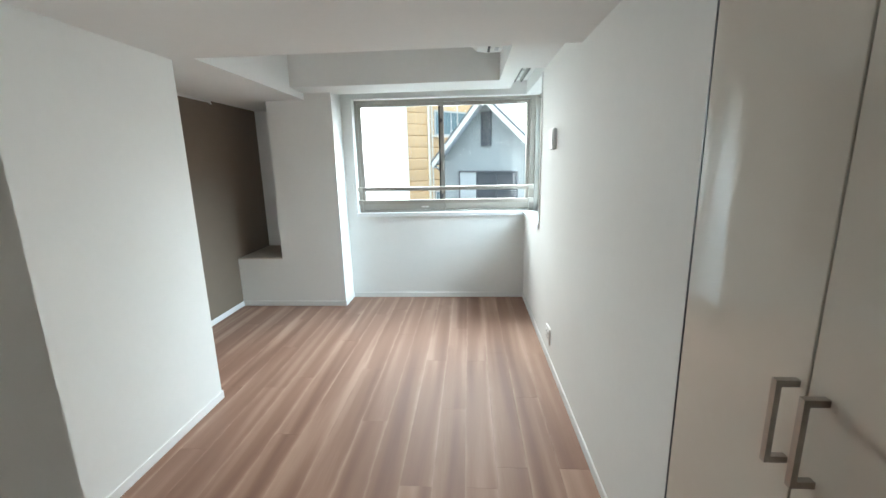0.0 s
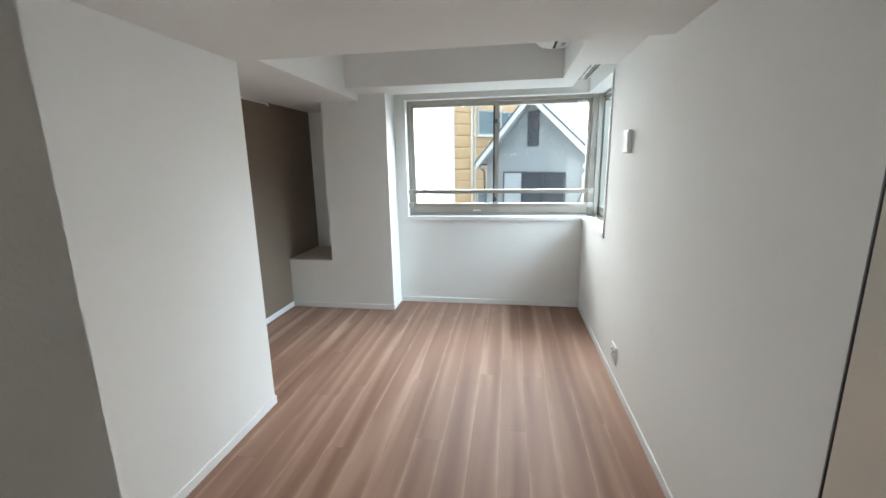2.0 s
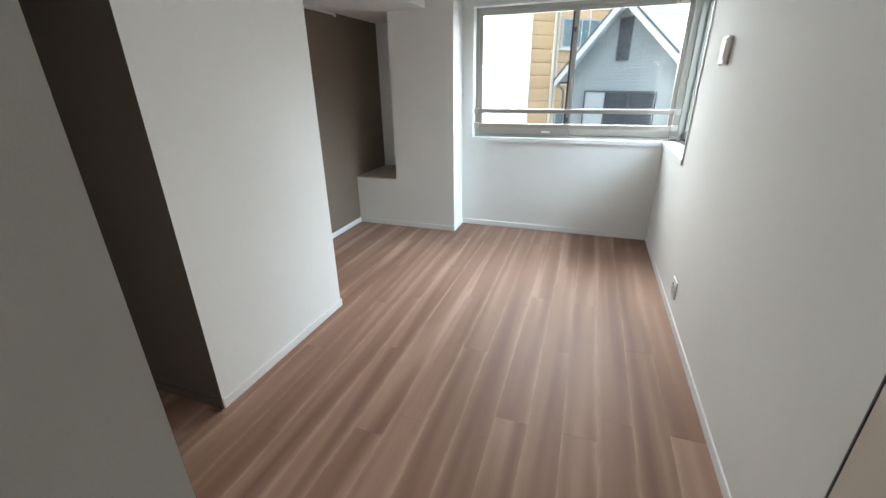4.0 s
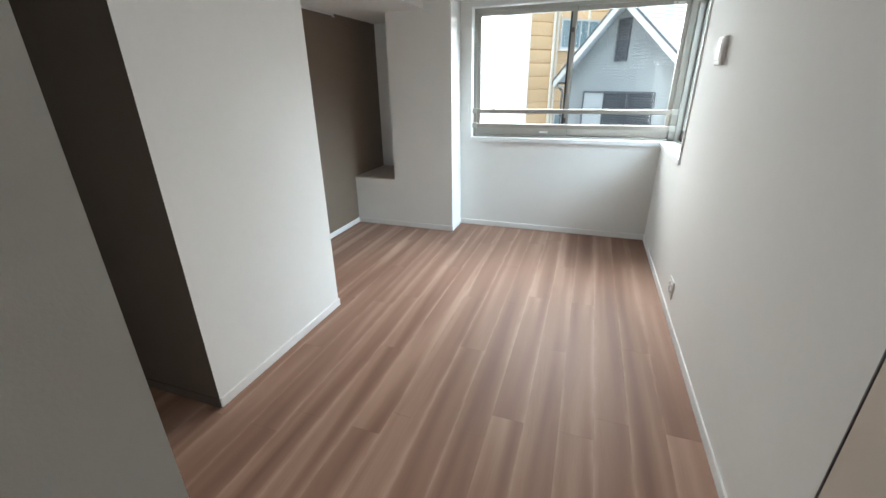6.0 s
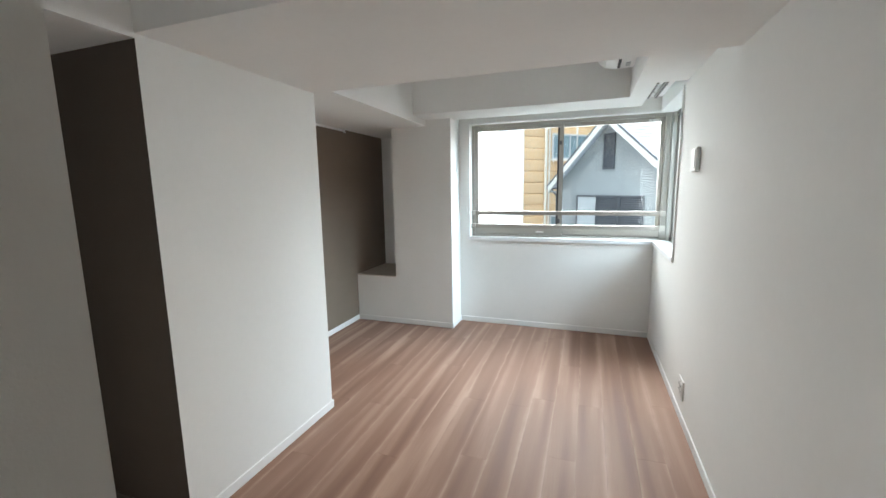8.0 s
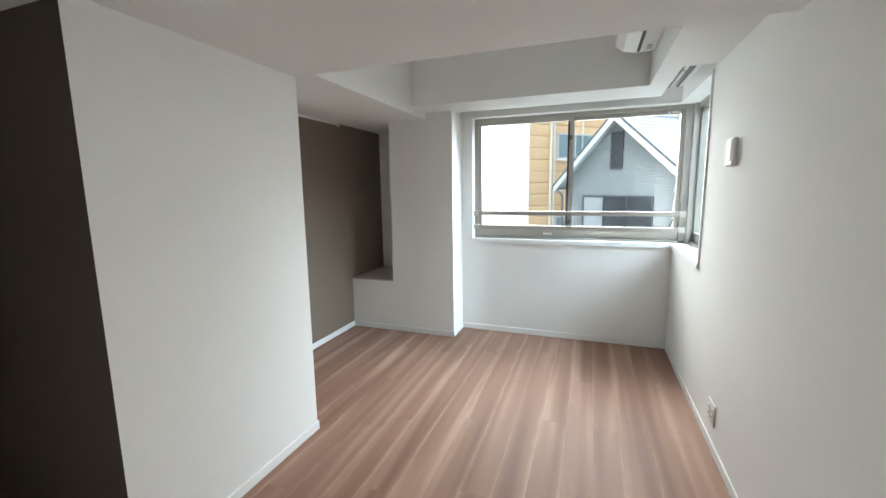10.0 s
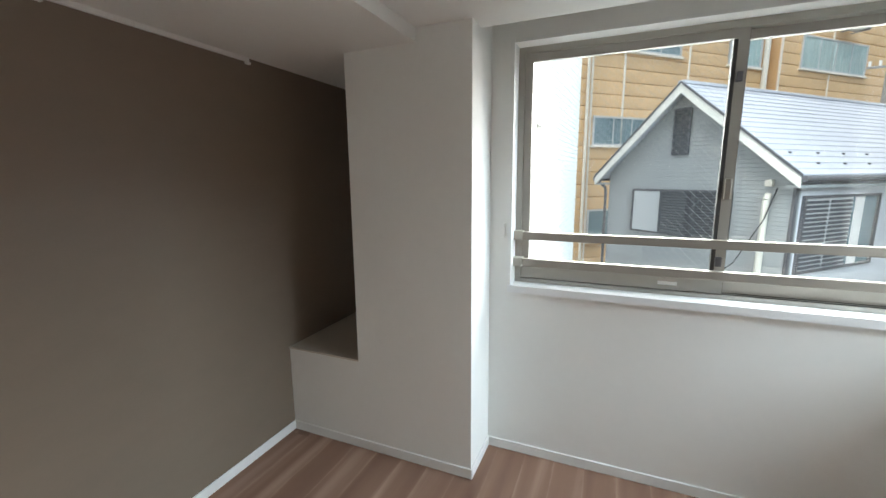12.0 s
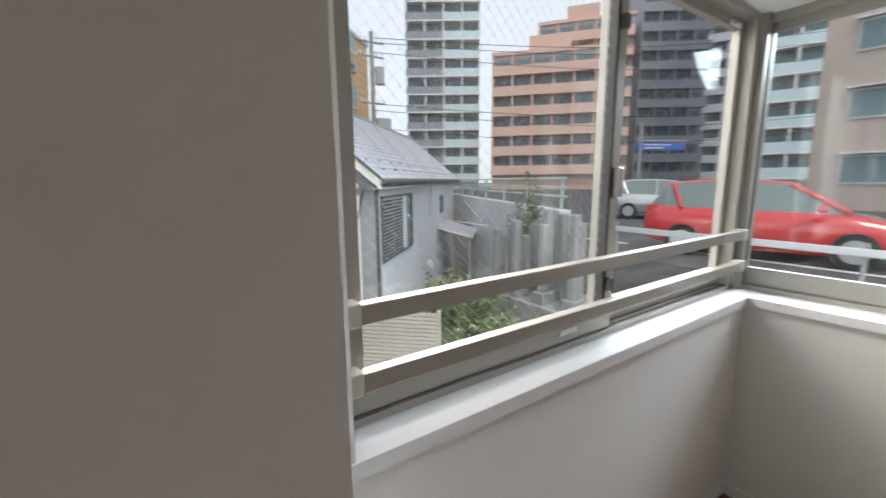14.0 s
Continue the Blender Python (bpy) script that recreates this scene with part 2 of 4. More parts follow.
def part(name, bm, mat, parent=None, label="", smooth=False):
    me = bpy.data.meshes.new(name)
    bmesh.ops.recalc_face_normals(bm, faces=bm.faces[:])
    for fc in bm.faces:
        fc.smooth = smooth
    bm.to_mesh(me)
    bm.free()
    for m in mat if isinstance(mat, (list, tuple)) else (mat,):
        me.materials.append(m)
    ob = new(name, me)
    if parent:
        ob.parent = parent
    if label:
        tagged(ob, label)
    return ob


def struct(name, bm, mat, label="", category=""):
    return tagged(part(name, bm, mat), label, category, kind="structure")


def thing(name, m, label, category, group="", kind=""):
    ob = new(name)
    ob.empty_display_size = 0.1
    ob.matrix_world = m
    return tagged(ob, label, category, group, kind)


def shared(name, me, parent, loc, rz=0.0, scale=(1, 1, 1)):
    ob = new(name, me)
    ob.parent = parent
    ob.location, ob.rotation_euler, ob.scale = loc, (0, 0, rz), scale
    return ob


def mesh_of(bm, mat):
    me = bpy.data.meshes.new("piece")
    bmesh.ops.recalc_face_normals(bm, faces=bm.faces[:])
    bm.to_mesh(me)
    bm.free()
    me.materials.append(mat)
    return me


# ---- the room ----
XR, YF, XL = 1.11, 4.300, -1.886      # side wall, window wall, taupe wall
PX0, PX1, PY = -1.409, -0.768, 4.008   # pillar
QX, QY0, QY1 = -1.062, 1.243, 2.283      # partition
NX, NY = 0.213, 0.292                   # corner of the passage wall
WZ0, WZ1 = 0.938, 2.112                 # window opening
WX0, WY0 = -0.667, 3.375
TOP = 2.6

floor = struct("floor", box(-2.7, -3.2, -0.12, 1.3, 4.75, -0.012), SUB, "walnut-look laminate floor boards", "floor")
struct("wall_far", boxes((PX1, YF, 0, 1.11, 4.55, WZ0 - 0.023), (PX1, YF, WZ0 - 0.023, WX0, 4.55, TOP), (WX0, YF, WZ1, 1.4, 4.55, TOP), (1.11, YF, -0.12, 1.4, 4.55, WZ0 - 0.023)), WALL, "white papered wall under a corner window", "wall")
struct("wall_side", boxes((XR, 1.090, 0, 1.4, YF, WZ0 - 0.023), (XR, 1.090, WZ0 - 0.023, 1.4, WY0, TOP), (XR, WY0, WZ1, 1.4, YF, TOP)), WALL, "white papered wall", "wall")
struct("pillar", boxes((PX0, PY, 0, PX1, 4.75, TOP), (XL, PY, 0, PX0, 4.75, 0.512)), WALL, "white papered pillar beside a low niche", "pillar")
struct("niche_back", box(XL - 0.15, 4.69, 0.5, PX0, 4.85, TOP), WALL, "white papered back of a niche", "wall")
struct("niche_ledge", box(XL, PY - 0.006, 0.5125, PX0, 4.69, 0.521, 0.002), LEDGE, "beige ledge of a low wall niche", "ledge")
struct("wall_accent", box(XL - 0.15, QY1 - 0.1, 0, XL, 4.69, TOP), BROWN, "taupe papered accent wall", "wall")
part_bm = boxes((-2.7, QY0, 0, QX, QY1, TOP))
partition = struct("wall_partition", part_bm, (WALL, DARKBROWN), "white papered partition with a dark brown end", "wall")
for poly in partition.data.polygons:
    if poly.normal.y < -0.9:
        poly.material_index = 1
struct("wall_passage", boxes((NX - 0.12, -3.2, 0, NX, NY, TOP), (-2.7, NY - 0.12, 0, NX - 0.12, NY, TOP)), WALL, "white papered passage wall", "wall")
struct("wall_back", boxes((NX, -3.2, 0, 1.9, -3.05, TOP)), WALL, "white papered wall", "wall")
struct("wall_end", box(-2.85, NY - 0.12, 0, -2.7, QY0, TOP), DARKBROWN, "dark brown wall", "wall")
struct("ceiling_recess", box(-2.85, -3.2, TOP, 1.5, 4.85, TOP + 0.1), CEIL, "white papered ceiling", "ceiling")
struct("ceiling_entry", box(QX, -3.2, 2.4, 1.9, QY0, 2.5), CEIL, "white papered ceiling", "ceiling")
struct("ceiling_soffit", box(QX, QY0, 2.03, XR, 2.275, TOP), CEIL, "lowered white ceiling soffit", "ceiling")
struct("ceiling_side_passage", box(-2.7, NY, 2.012, QX, QY0, TOP), CEIL, "lowered white lintel over a side passage", "ceiling")
struct("beam_left", boxes((XL, QY1, 2.068, -1.03, PY, TOP), (XL, PY, 2.068, PX0, 4.69, TOP)), CEIL, "white papered ceiling beam", "beam")
struct("beam_far", boxes((-1.03, 3.71, 2.128, 0.93, PY, TOP), (PX1, PY, 2.128, 0.93, 4.13, TOP), (PX1, 4.13, 2.225, 0.93, YF, TOP)), CEIL, "white papered ceiling beam with a curtain slot", "beam")
struct("beam_side", boxes((0.80, 2.275, 2.128, XR, 3.29, TOP), (0.80, 3.29, 2.128, 0.93, 3.71, TOP), (0.93, 3.29, 2.225, XR, YF, TOP)), CEIL, "white papered ceiling beam with a curtain slot", "beam")

H, T = 0.055, 0.009
for rows in (((PX1 + T, YF - T, 0, XR - T, YF, H),), ((XR - T, 1.093, 0, XR, YF, H),), ((XL + T, PY - T, 0, PX1 + T, PY, H),), ((PX1, PY, 0, PX1 + T, YF, H),), ((XL, QY1, 0, XL + T, PY, H),), ((QX, QY0, 0, QX + T, QY1 + T, H),), ((XL + T, QY1, 0, QX, QY1 + T, H),), ((NX, -3.05, 0, NX + T, NY + T, H),)):
    struct("baseboard", box(*rows[0], 0.003, 1), TRIM, "white baseboard", "baseboard")
struct("baseboard", box(-2.7, QY0 - T, 0, QX, QY0, H, 0.003, 1), DARKBROWN, "dark brown baseboard", "baseboard")

# ---- corner window ----
FY0, FY1 = 4.385, 4.475
win = tagged(thing("window_1", pose(0, 0, 0), "champagne aluminium sliding corner window with wired glass", "window", kind="structure"))
part("sill", boxes((WX0, YF + 0.0005, WZ0 - 0.022, XR + 0.0005, FY0 + 0.01, WZ0), (XR + 0.0005, WY0 + 0.0005, WZ0 - 0.022, 1.25, FY0 + 0.01, WZ0), (WX0 - 0.004, YF - 0.014, WZ0 - 0.036, XR - 0.014, YF + 0.0005, WZ0), (XR - 0.014, WY0 - 0.004, WZ0 - 0.036, XR + 0.0005, YF + 0.0005, WZ0)), SILL, win, "white window sill")
part("lining", boxes((WX0 - 0.008, YF - 0.010, WZ0 + 0.0005, WX0 + 0.012, FY0, WZ1 + 0.003), (XR - 0.010, WY0 - 0.008, WZ0 + 0.0005, 1.24, WY0 + 0.012, WZ1 + 0.003), (WX0 + 0.012, YF - 0.006, WZ1 - 0.014, XR - 0.004, FY0, WZ1 + 0.002), (XR - 0.004, WY0 + 0.012, WZ1 - 0.014, 1.24, FY0, WZ1 + 0.002)), TRIM, win, "white window lining")
FX0, FX1, Z0, Z1 = WX0 + 0.012, 1.215, WZ0, WZ1 - 0.014
part("frame", boxes((FX0, FY0, Z0, FX0 + 0.03, FY1, Z1), (FX0 + 0.03, FY0, Z1 - 0.03, FX1, FY1, Z1), (FX0 + 0.03, FY0, Z0, FX1, FY1, Z0 + 0.018)), ALU, win)
part("corner_post", boxes((1.215, 4.36, Z0, 1.245, FY1, Z1), (1.245, 4.395, Z0, 1.335, FY1, Z1), (1.165, 4.385, Z0, 1.215, 4.44, Z1 - 0.03)), ALU, win)
part("side_frame", boxes((1.245, WY0 + 0.012, Z0, 1.335, WY0 + 0.05, Z1), (1.245, WY0 + 0.05, Z1 - 0.03, 1.335, 4.395, Z1), (1.245, WY0 + 0.05, Z0, 1.335, 4.395, Z0 + 0.018)), ALU, win)
# two dark strips stand in for the shade between the sash channels
part("track_shadow", boxes((FX0 + 0.03, 4.40, Z0 + 0.0185, 1.165, 4.408, Z0 + 0.021), (FX0 + 0.03, 4.43, Z0 + 0.0185, 1.165, 4.437, Z0 + 0.021)), SHADE_RUBBER, win, "painted shade lines in the sash track")


def sash(name, x0, x1, y0, y1, top=0.045, low=0.075, stile=0.038, axis="x"):
    """One glazed sash; along y for the side window."""
    z0, z1 = Z0 + 0.022, Z1 - 0.022
    rows = [(x0, y0, z0, x0 + stile, y1, z1), (x1 - stile, y0, z0, x1, y1, z1), (x0 + stile, y0, z1 - top, x1 - stile, y1, z1), (x0 + stile, y0, z0, x1 - stile, y1, z0 + low)]
    pane = (x0 + stile - 0.004, (y0 + y1) / 2 - 0.003, z0 + low - 0.004, x1 - stile + 0.004, (y0 + y1) / 2 + 0.003, z1 - top + 0.004)
    if axis == "y":
        rows = [(r[1], r[0], r[2], r[4], r[3], r[5]) for r in rows]
        pane = (pane[1], pane[0], pane[2], pane[4], pane[3], pane[5])
    s = part(name, boxes(*rows), ALU, win)
    p = part("pane", box(*pane), GLASS, s, "clear glass pane")
    p.visible_shadow = False
    return s, pane


left_sash, lp = sash("sash", FX0 + 0.03, 0.276, 4.395, 4.423)
right_sash, rp = sash("sash", 0.236, 1.168, 4.430, 4.458)
side_a, sp = sash("sash", WY0 + 0.05, 4.395, 1.27, 1.298, axis="y")


def wires(p, axis_pos):
    """Diagonal wires cast into the fire-proof glass."""
    bm = bmesh.new()
    x0, z0, x1, z1 = p[0], p[2], p[3], p[5]
    step, slope, r = 0.025, 1.0, 0.00048
    for sign in (1, -1):
        c = (z0 - slope * x1) if sign > 0 else (z0 + slope * x0)
        end = (z1 - slope * x0) if sign > 0 else (z1 + slope * x1)
        while c < end:
            pts = []
            for x in (x0, x1):
                z = sign * slope * x + c
                if z0 <= z <= z1:
                    pts.append((x, z))
            for z in (z0, z1):
                x = (z - c) / (sign * slope)
                if x0 < x < x1:
                    pts.append((x, z))
            if len(pts) >= 2:
                pts.sort()
                tube((pts[0][0], axis_pos, pts[0][1]), (pts[-1][0], axis_pos, pts[-1][1]), r if sign < 0 else r * 0.6, n=4, bm=bm)
            c += step * math.hypot(1, slope)
    return bm


part("wire_mesh", wires(lp, 4.4135), WIRE, left_sash, "diagonal wire mesh in glass")
part("latch", box(0.240, 4.372, 1.38, 0.266, 4.395, 1.47, 0.004), STEEL, left_sash, "crescent latch")
part("latch", box(0.240, 4.378, 1.86, 0.264, 4.395, 1.90, 0.004), GUTTER, left_sash, "dark sash lock")
part("latch", box(0.236, 4.378, 1.085, 0.262, 4.395, 1.13, 0.004), GUTTER, left_sash, "dark sash lock")
part("stopper", box(0.02, 4.388, Z0 + 0.045, 0.10, 4.395, Z0 + 0.062, 0.002), PLASTIC, left_sash, "small white sash stopper")
part("roller_guide", box(1.03, 4.424, Z1 - 0.062, 1.12, 4.43, Z1 - 0.046, 0.001), PLASTIC, right_sash, "small white sash guide")
part("screw", box(1.05, 4.4225, Z1 - 0.058, 1.062, 4.424, Z1 - 0.05), BLACK, right_sash)
part("latch", box(1.252, 3.44, 1.27, 1.27, 3.47, 1.35, 0.004), STEEL, side_a, "crescent latch")
# rubber seals; the wide left strip also paints the meeting stile's shadow
part("seal_and_shade", boxes((0.222, 4.3945, Z0 + 0.1, 0.2375, 4.4235, Z1 - 0.07), (0.2765, 4.4, Z0 + 0.03, 0.2785, 4.42, Z1 - 0.03), (0.230, 4.424, Z0 + 0.03, 0.236, 4.429, Z1 - 0.03)), SHADE_RUBBER, win, "black rubber seal with the stile's shade painted in")
for z in (1.168, 1.03):
    rail = thing("window_rail", pose(0, 4.36, z), "satin aluminium safety rail across the window", "rail", "window safety rails")
    part("bar", box(-0.613, -0.014, 0.0, 1.16, 0.016, 0.04, 0.003), RAIL, rail)
    for x in (-0.658, 1.155):
        part("bracket", box(x, -0.018, -0.003, x + 0.05, 0.026, 0.045, 0.004), BRACKET, rail, "cream plastic end bracket")
hook = tagged(part("wall_hook", box(-0.698, YF - 0.01, 1.185, -0.685, YF, 1.255, 0.004), PLASTIC), "small white curtain tieback hook on the wall", "hook")
for m, ln in ((pose(-0.70, 4.215, 2.219), 1.6), (pose(0.985, 3.31, 2.18, 0, 0, 90), 0.68)):
    cr = thing("curtain_rail", m, "pale double curtain rail with runners in a ceiling slot", "curtain rail", "curtain rails")
    drop = 0.0 if ln > 1 else 0.045
    for y in (-0.03, 0.03):
        part("track", box(0, y - 0.011, -0.022, ln, y + 0.011, 0), ALU, cr)
        # flat dark strip in place of the shaded hollow under the track
        part("groove", box(0.01, y - 0.004, -0.0235, ln - 0.01, y + 0.004, -0.0222), SHADE_RUBBER, cr, "dark strip as the shaded runner groove")
        for k in range(int(ln / 0.1) - 1):
            part("runner", box(0.06 + k * 0.1, y - 0.005, -0.034, 0.07 + k * 0.1, y + 0.005, -0.0236, 0.002), GREY_PL, cr)
    for k in range(3):
        x = 0.05 + k * (ln - 0.14) / 2
        part("bracket", boxes((x, -0.045, 0.0005, x + 0.04, 0.045, 0.006), (x + 0.01, -0.01, 0.006, x + 0.03, 0.01, max(drop, 0.007))), PLASTIC, cr, "white mounting bracket")

# ---- fittings ----
ac = thing("air_conditioner", pose(0.798, 0, 2.30), "white wall-mounted air conditioner under the ceiling", "air conditioner")
prof = [(0.0, 0.0), (-0.10, -0.004), (-0.19, 0.012), (-0.235, 0.05), (-0.25, 0.10), (-0.25, 0.255), (-0.235, 0.27), (0.0, 0.275)]
part("body", prism(prof, "y", 2.72, 3.50), PLASTIC, ac)
part("flap", prism([(-0.115, -0.007), (-0.19, 0.006), (-0.236, 0.042), (-0.24, 0.046), (-0.238, 0.036), (-0.192, 0.001), (-0.115, -0.0125)], "y", 2.76, 3.47), PLASTIC, ac, "white air flap")
part("slot", box(-0.112, 2.76, -0.0085, -0.094, 3.47, -0.003), BLACK, ac, "black air outlet slot")
part("display", box(-0.06, 3.36, -0.0065, -0.03, 3.44, -0.001), GREY_PL, ac, "small grey display")

sw = thing("wall_controller", pose(XR, 2.865, 1.522), "white wall controller with an inset panel", "wall switch")
part("body", box(-0.024, -0.055, 0, 0, 0.055, 0.14, 0.010, 3), PLASTIC, sw, smooth=False)
part("panel", box(-0.027, -0.038, 0.026, -0.022, 0.042, 0.128, 0.002), TRIM, sw, "flat inset panel")
so = thing("wall_socket", pose(XR, 2.845, 0.143), "white wall outlet plate with two sockets", "socket")
part("plate", box(-0.01, -0.062, 0, 0, 0.062, 0.122, 0.004), PLASTIC, so)
for y in (-0.045, 0.008):
    s = part("socket", box(-0.013, y, 0.02, -0.008, y + 0.036, 0.1, 0.002), TRIM, so)
    for z in (0.04, 0.075):
        part("slot", boxes((-0.0136, y + 0.010, z, -0.0126, y + 0.013, z + 0.012), (-0.0136, y + 0.021, z, -0.0126, y + 0.024, z + 0.012)), BLACK, s)

pr = thing("picture_rail", pose(XL, 0, 2.038), "white picture rail along the top of the taupe wall", "picture rail")
part("track", box(0, 2.3, 0.010, 0.014, 3.88, 0.0295, 0.002), TRIM, pr)
part("stop", box(0.0, 3.03, -0.002, 0.02, 3.09, 0.010, 0.002), TRIM, pr)
part("stop", box(0.0, 3.86, -0.002, 0.018, 3.885, 0.010, 0.002), TRIM, pr)

# ---- built-in wardrobe ----
ward = thing("wardrobe", pose(XR, 0, 0), "gloss cream built-in wardrobe with flat doors", "wardrobe")
part("body", boxes((0.03, -3.05, 0, 0.6, 1.084, 2.39)), GLOSS, ward)
part("jamb", box(0.0, 1.0855, 0.0, 0.03, 1.0895, 2.39), GUTTER, ward, "dark reveal strip")
y1 = 1.081
for k in range(9):
    y0 = y1 - 0.393
    d = part("door", box(0.0, y0, 0.012, 0.022, y1, 2.385, 0.0015, 1), GLOSS, ward)
    hy = y0 + 0.013 if k % 2 == 0 else y1 - 0.044
    hb = boxes((-0.040, hy, 0.905, -0.030, hy + 0.012, 1.07), (-0.030, hy, 0.905, 0.0, hy + 0.012, 0.918), (-0.030, hy, 1.057, 0.0, hy + 0.012, 1.07))
    part("handle", hb, STEEL, d, "brushed nickel bar handle")
    y1 = y0 - 0.004

# ---- outside: ground and road ----
G = -3.0
struct("ground", boxes((-400, 4.8, G - 0.3, 400, 900, G), (-400, -400, G - 0.3, 400, 4.8, G)), EARTH, "bare yard ground", "ground")
EDGE = [(6.6, -60), (6.6, 9.5), (12.5, 22.5), (30, 60), (90, 60), (90, -60)]
RZ = -0.1
bm = bmesh.new()
lo, hi = [bm.verts.new((x, y, G)) for x, y in EDGE], [bm.verts.new((x, y, RZ)) for x, y in EDGE]
bm.faces.new(hi)
for i in range(6):
    bm.faces.new((lo[i], lo[(i + 1) % 6], hi[(i + 1) % 6], hi[i]))
struct("road", bm, ASPHALT, "grey asphalt road on an embankment", "road")
for k in range(7):
    a = 5.0 * k - 6
    struct("road_line", box(8.1, a, RZ + 0.004, 8.25, a + 4.2, RZ + 0.008), WHITEPAINT, "white painted road line", "road marking")
rw = thing("retaining_wall", Matrix.Translation((6.6, 9.5, G)) @ pose(0, 0, 0, 0, 0, math.degrees(math.atan2(13, 5.9))), "pale concrete retaining wall below the road", "wall", kind="structure")
for k in range(5):
    part("panel", box(k * 2.9, -0.05, 0, k * 2.9 + 2.885, 0.22, 3.75, 0.01, 1), CONCRETE, rw)
gr = thing("guard_rail", Matrix.Translation((6.6, 9.5, G + 3.75)) @ pose(0, 0, 0, 0, 0, math.degrees(math.atan2(13, 5.9))), "pale green guard rail along the road", "guard rail")
for k in range(8):
    part("post", tube((0.2 + k * 2, 0.08, 0), (0.2 + k * 2, 0.08, 0.72), 0.035), GREENRAIL, gr)
for z in (0.3, 0.5, 0.7):
    part("rail", tube((0, 0.08, z), (14.3, 0.08, z), 0.028), GREENRAIL, gr)
ng = thing("guard_pipe_fence", pose(6.75, -6, RZ), "pale pipe guard fence at the roadside", "guard rail")
for k in range(9):
    part("post", tube((0, k * 1.8, 0), (0, k * 1.8, 0.66), 0.03), POLE, ng)
part("beam", box(-0.05, 0, 0.48, -0.03, 15, 0.59, 0.008, 1), PALE_SHUT, ng, "pale grey guard beam")

# ---- grey gabled house ----
HM = Matrix.Translation((0.936, 12.263, -2.38)) @ pose(0, 0, 0, 0, 0, -44.34) @ Matrix.Scale(0.85, 4)
house = thing("house", HM, "grey sided house with a lilac slate gable roof", "house")
EZ, RZZ, HWID, LEN, WH = 1.53 - G, 3.754 - G, 2.686, 13.7, 2.44
WY = 0.35
k = (RZZ - EZ) / HWID
wt = EZ + k * (HWID - WH) - 0.12
part("gable_wall", prism([(-WH, -0.75), (WH, -0.75), (WH, wt), (0, RZZ - 0.14), (-WH, wt)], "y", WY, WY + 0.2), SIDING, house)
part("gable_wall", prism([(-WH, -0.75), (WH, -0.75), (WH, wt), (0, RZZ - 0.14), (-WH, wt)], "y", LEN - 0.55, LEN - 0.35), SIDING, house)
part("side_wall", box(WH - 0.2, WY + 0.2, -0.75, WH, LEN - 0.55, wt - 0.02), STUCCO, house, "pale rendered side wall")
part("side_wall", box(-WH, WY + 0.2, -0.75, -WH + 0.2, LEN - 0.55, wt - 0.02), STUCCO, house)
SPAN = math.hypot(HWID, RZZ - EZ)
for s in (1, -1):
    rf = part("roof", prism([(s * HWID, EZ - 0.06), (0, RZZ - 0.06), (0, RZZ), (s * HWID, EZ)], "y", 0.02, LEN), SLATE, house)
    n_c = 17
    for i in range(n_c):
        u0, u1 = i / n_c, (i + 1.12) / n_c
        u1 = min(u1, 1.0)
        za, zb = RZZ - u0 * (RZZ - EZ), RZZ - u1 * (RZZ - EZ)
        xa, xb = s * u0 * HWID, s * u1 * HWID
        part("slate_course", prism([(xa, za + 0.004), (xb, zb + 0.03), (xb, zb + 0.008), (xa, za + 0.002)], "y", 0.0, LEN + 0.02), SLATE, rf)
    part("fascia", prism([(s * HWID, EZ - 0.24), (0, RZZ - 0.24), (0, RZZ - 0.02), (s * HWID, EZ - 0.02)], "y", -0.03, 0.02), FASCIA, house, "cream barge board")
    part("roof_edge", prism([(s * (HWID + 0.02), EZ - 0.02), (0, RZZ - 0.02), (0, RZZ + 0.035), (s * (HWID + 0.02), EZ + 0.035)], "y", -0.05, 0.0), GUTTER, house, "dark roof edge flashing")
    part("soffit", prism([(s * HWID, EZ - 0.24), (s * (WH - 0.01), EZ - 0.24 + 0.01), (s * (WH - 0.01), EZ - 0.18), (s * HWID, EZ - 0.18)], "y", 0.02, LEN), SIDING, house)
    part("gutter", tube((s * (HWID + 0.05), 0, EZ - 0.06), (s * (HWID + 0.05), LEN, EZ - 0.06), 0.06), GUTTER, house, "dark gutter")
part("ridge_cap", box(-0.09, -0.04, RZZ - 0.03, 0.09, LEN + 0.02, RZZ + 0.05, 0.02), SLATE, house)
for i in range(12):
    for r, u in ((0, 0.80), (1, 0.90)):
        y = 0.5 + i * 1.0 + r * 0.5
        z = RZZ - u * (RZZ - EZ)
        part("snow_guard", box(u * HWID - 0.01, y, z, u * HWID + 0.045, y + 0.035, z + 0.04), GUTTER, house)
# siding courses of the gable
for i in range(50):
    z = 2.2 + i * 0.093
    w = WH if z < wt else WH * (RZZ - 0.14 - z) / (RZZ - 0.14 - wt)
    if w > 0.15:
        part("siding_course", prism([(WY - 0.001, z), (WY - 0.010, z + 0.004), (WY - 0.005, z + 0.086), (WY - 0.001, z + 0.089)], "x", -w + 0.03, w - 0.03), SIDING, house)


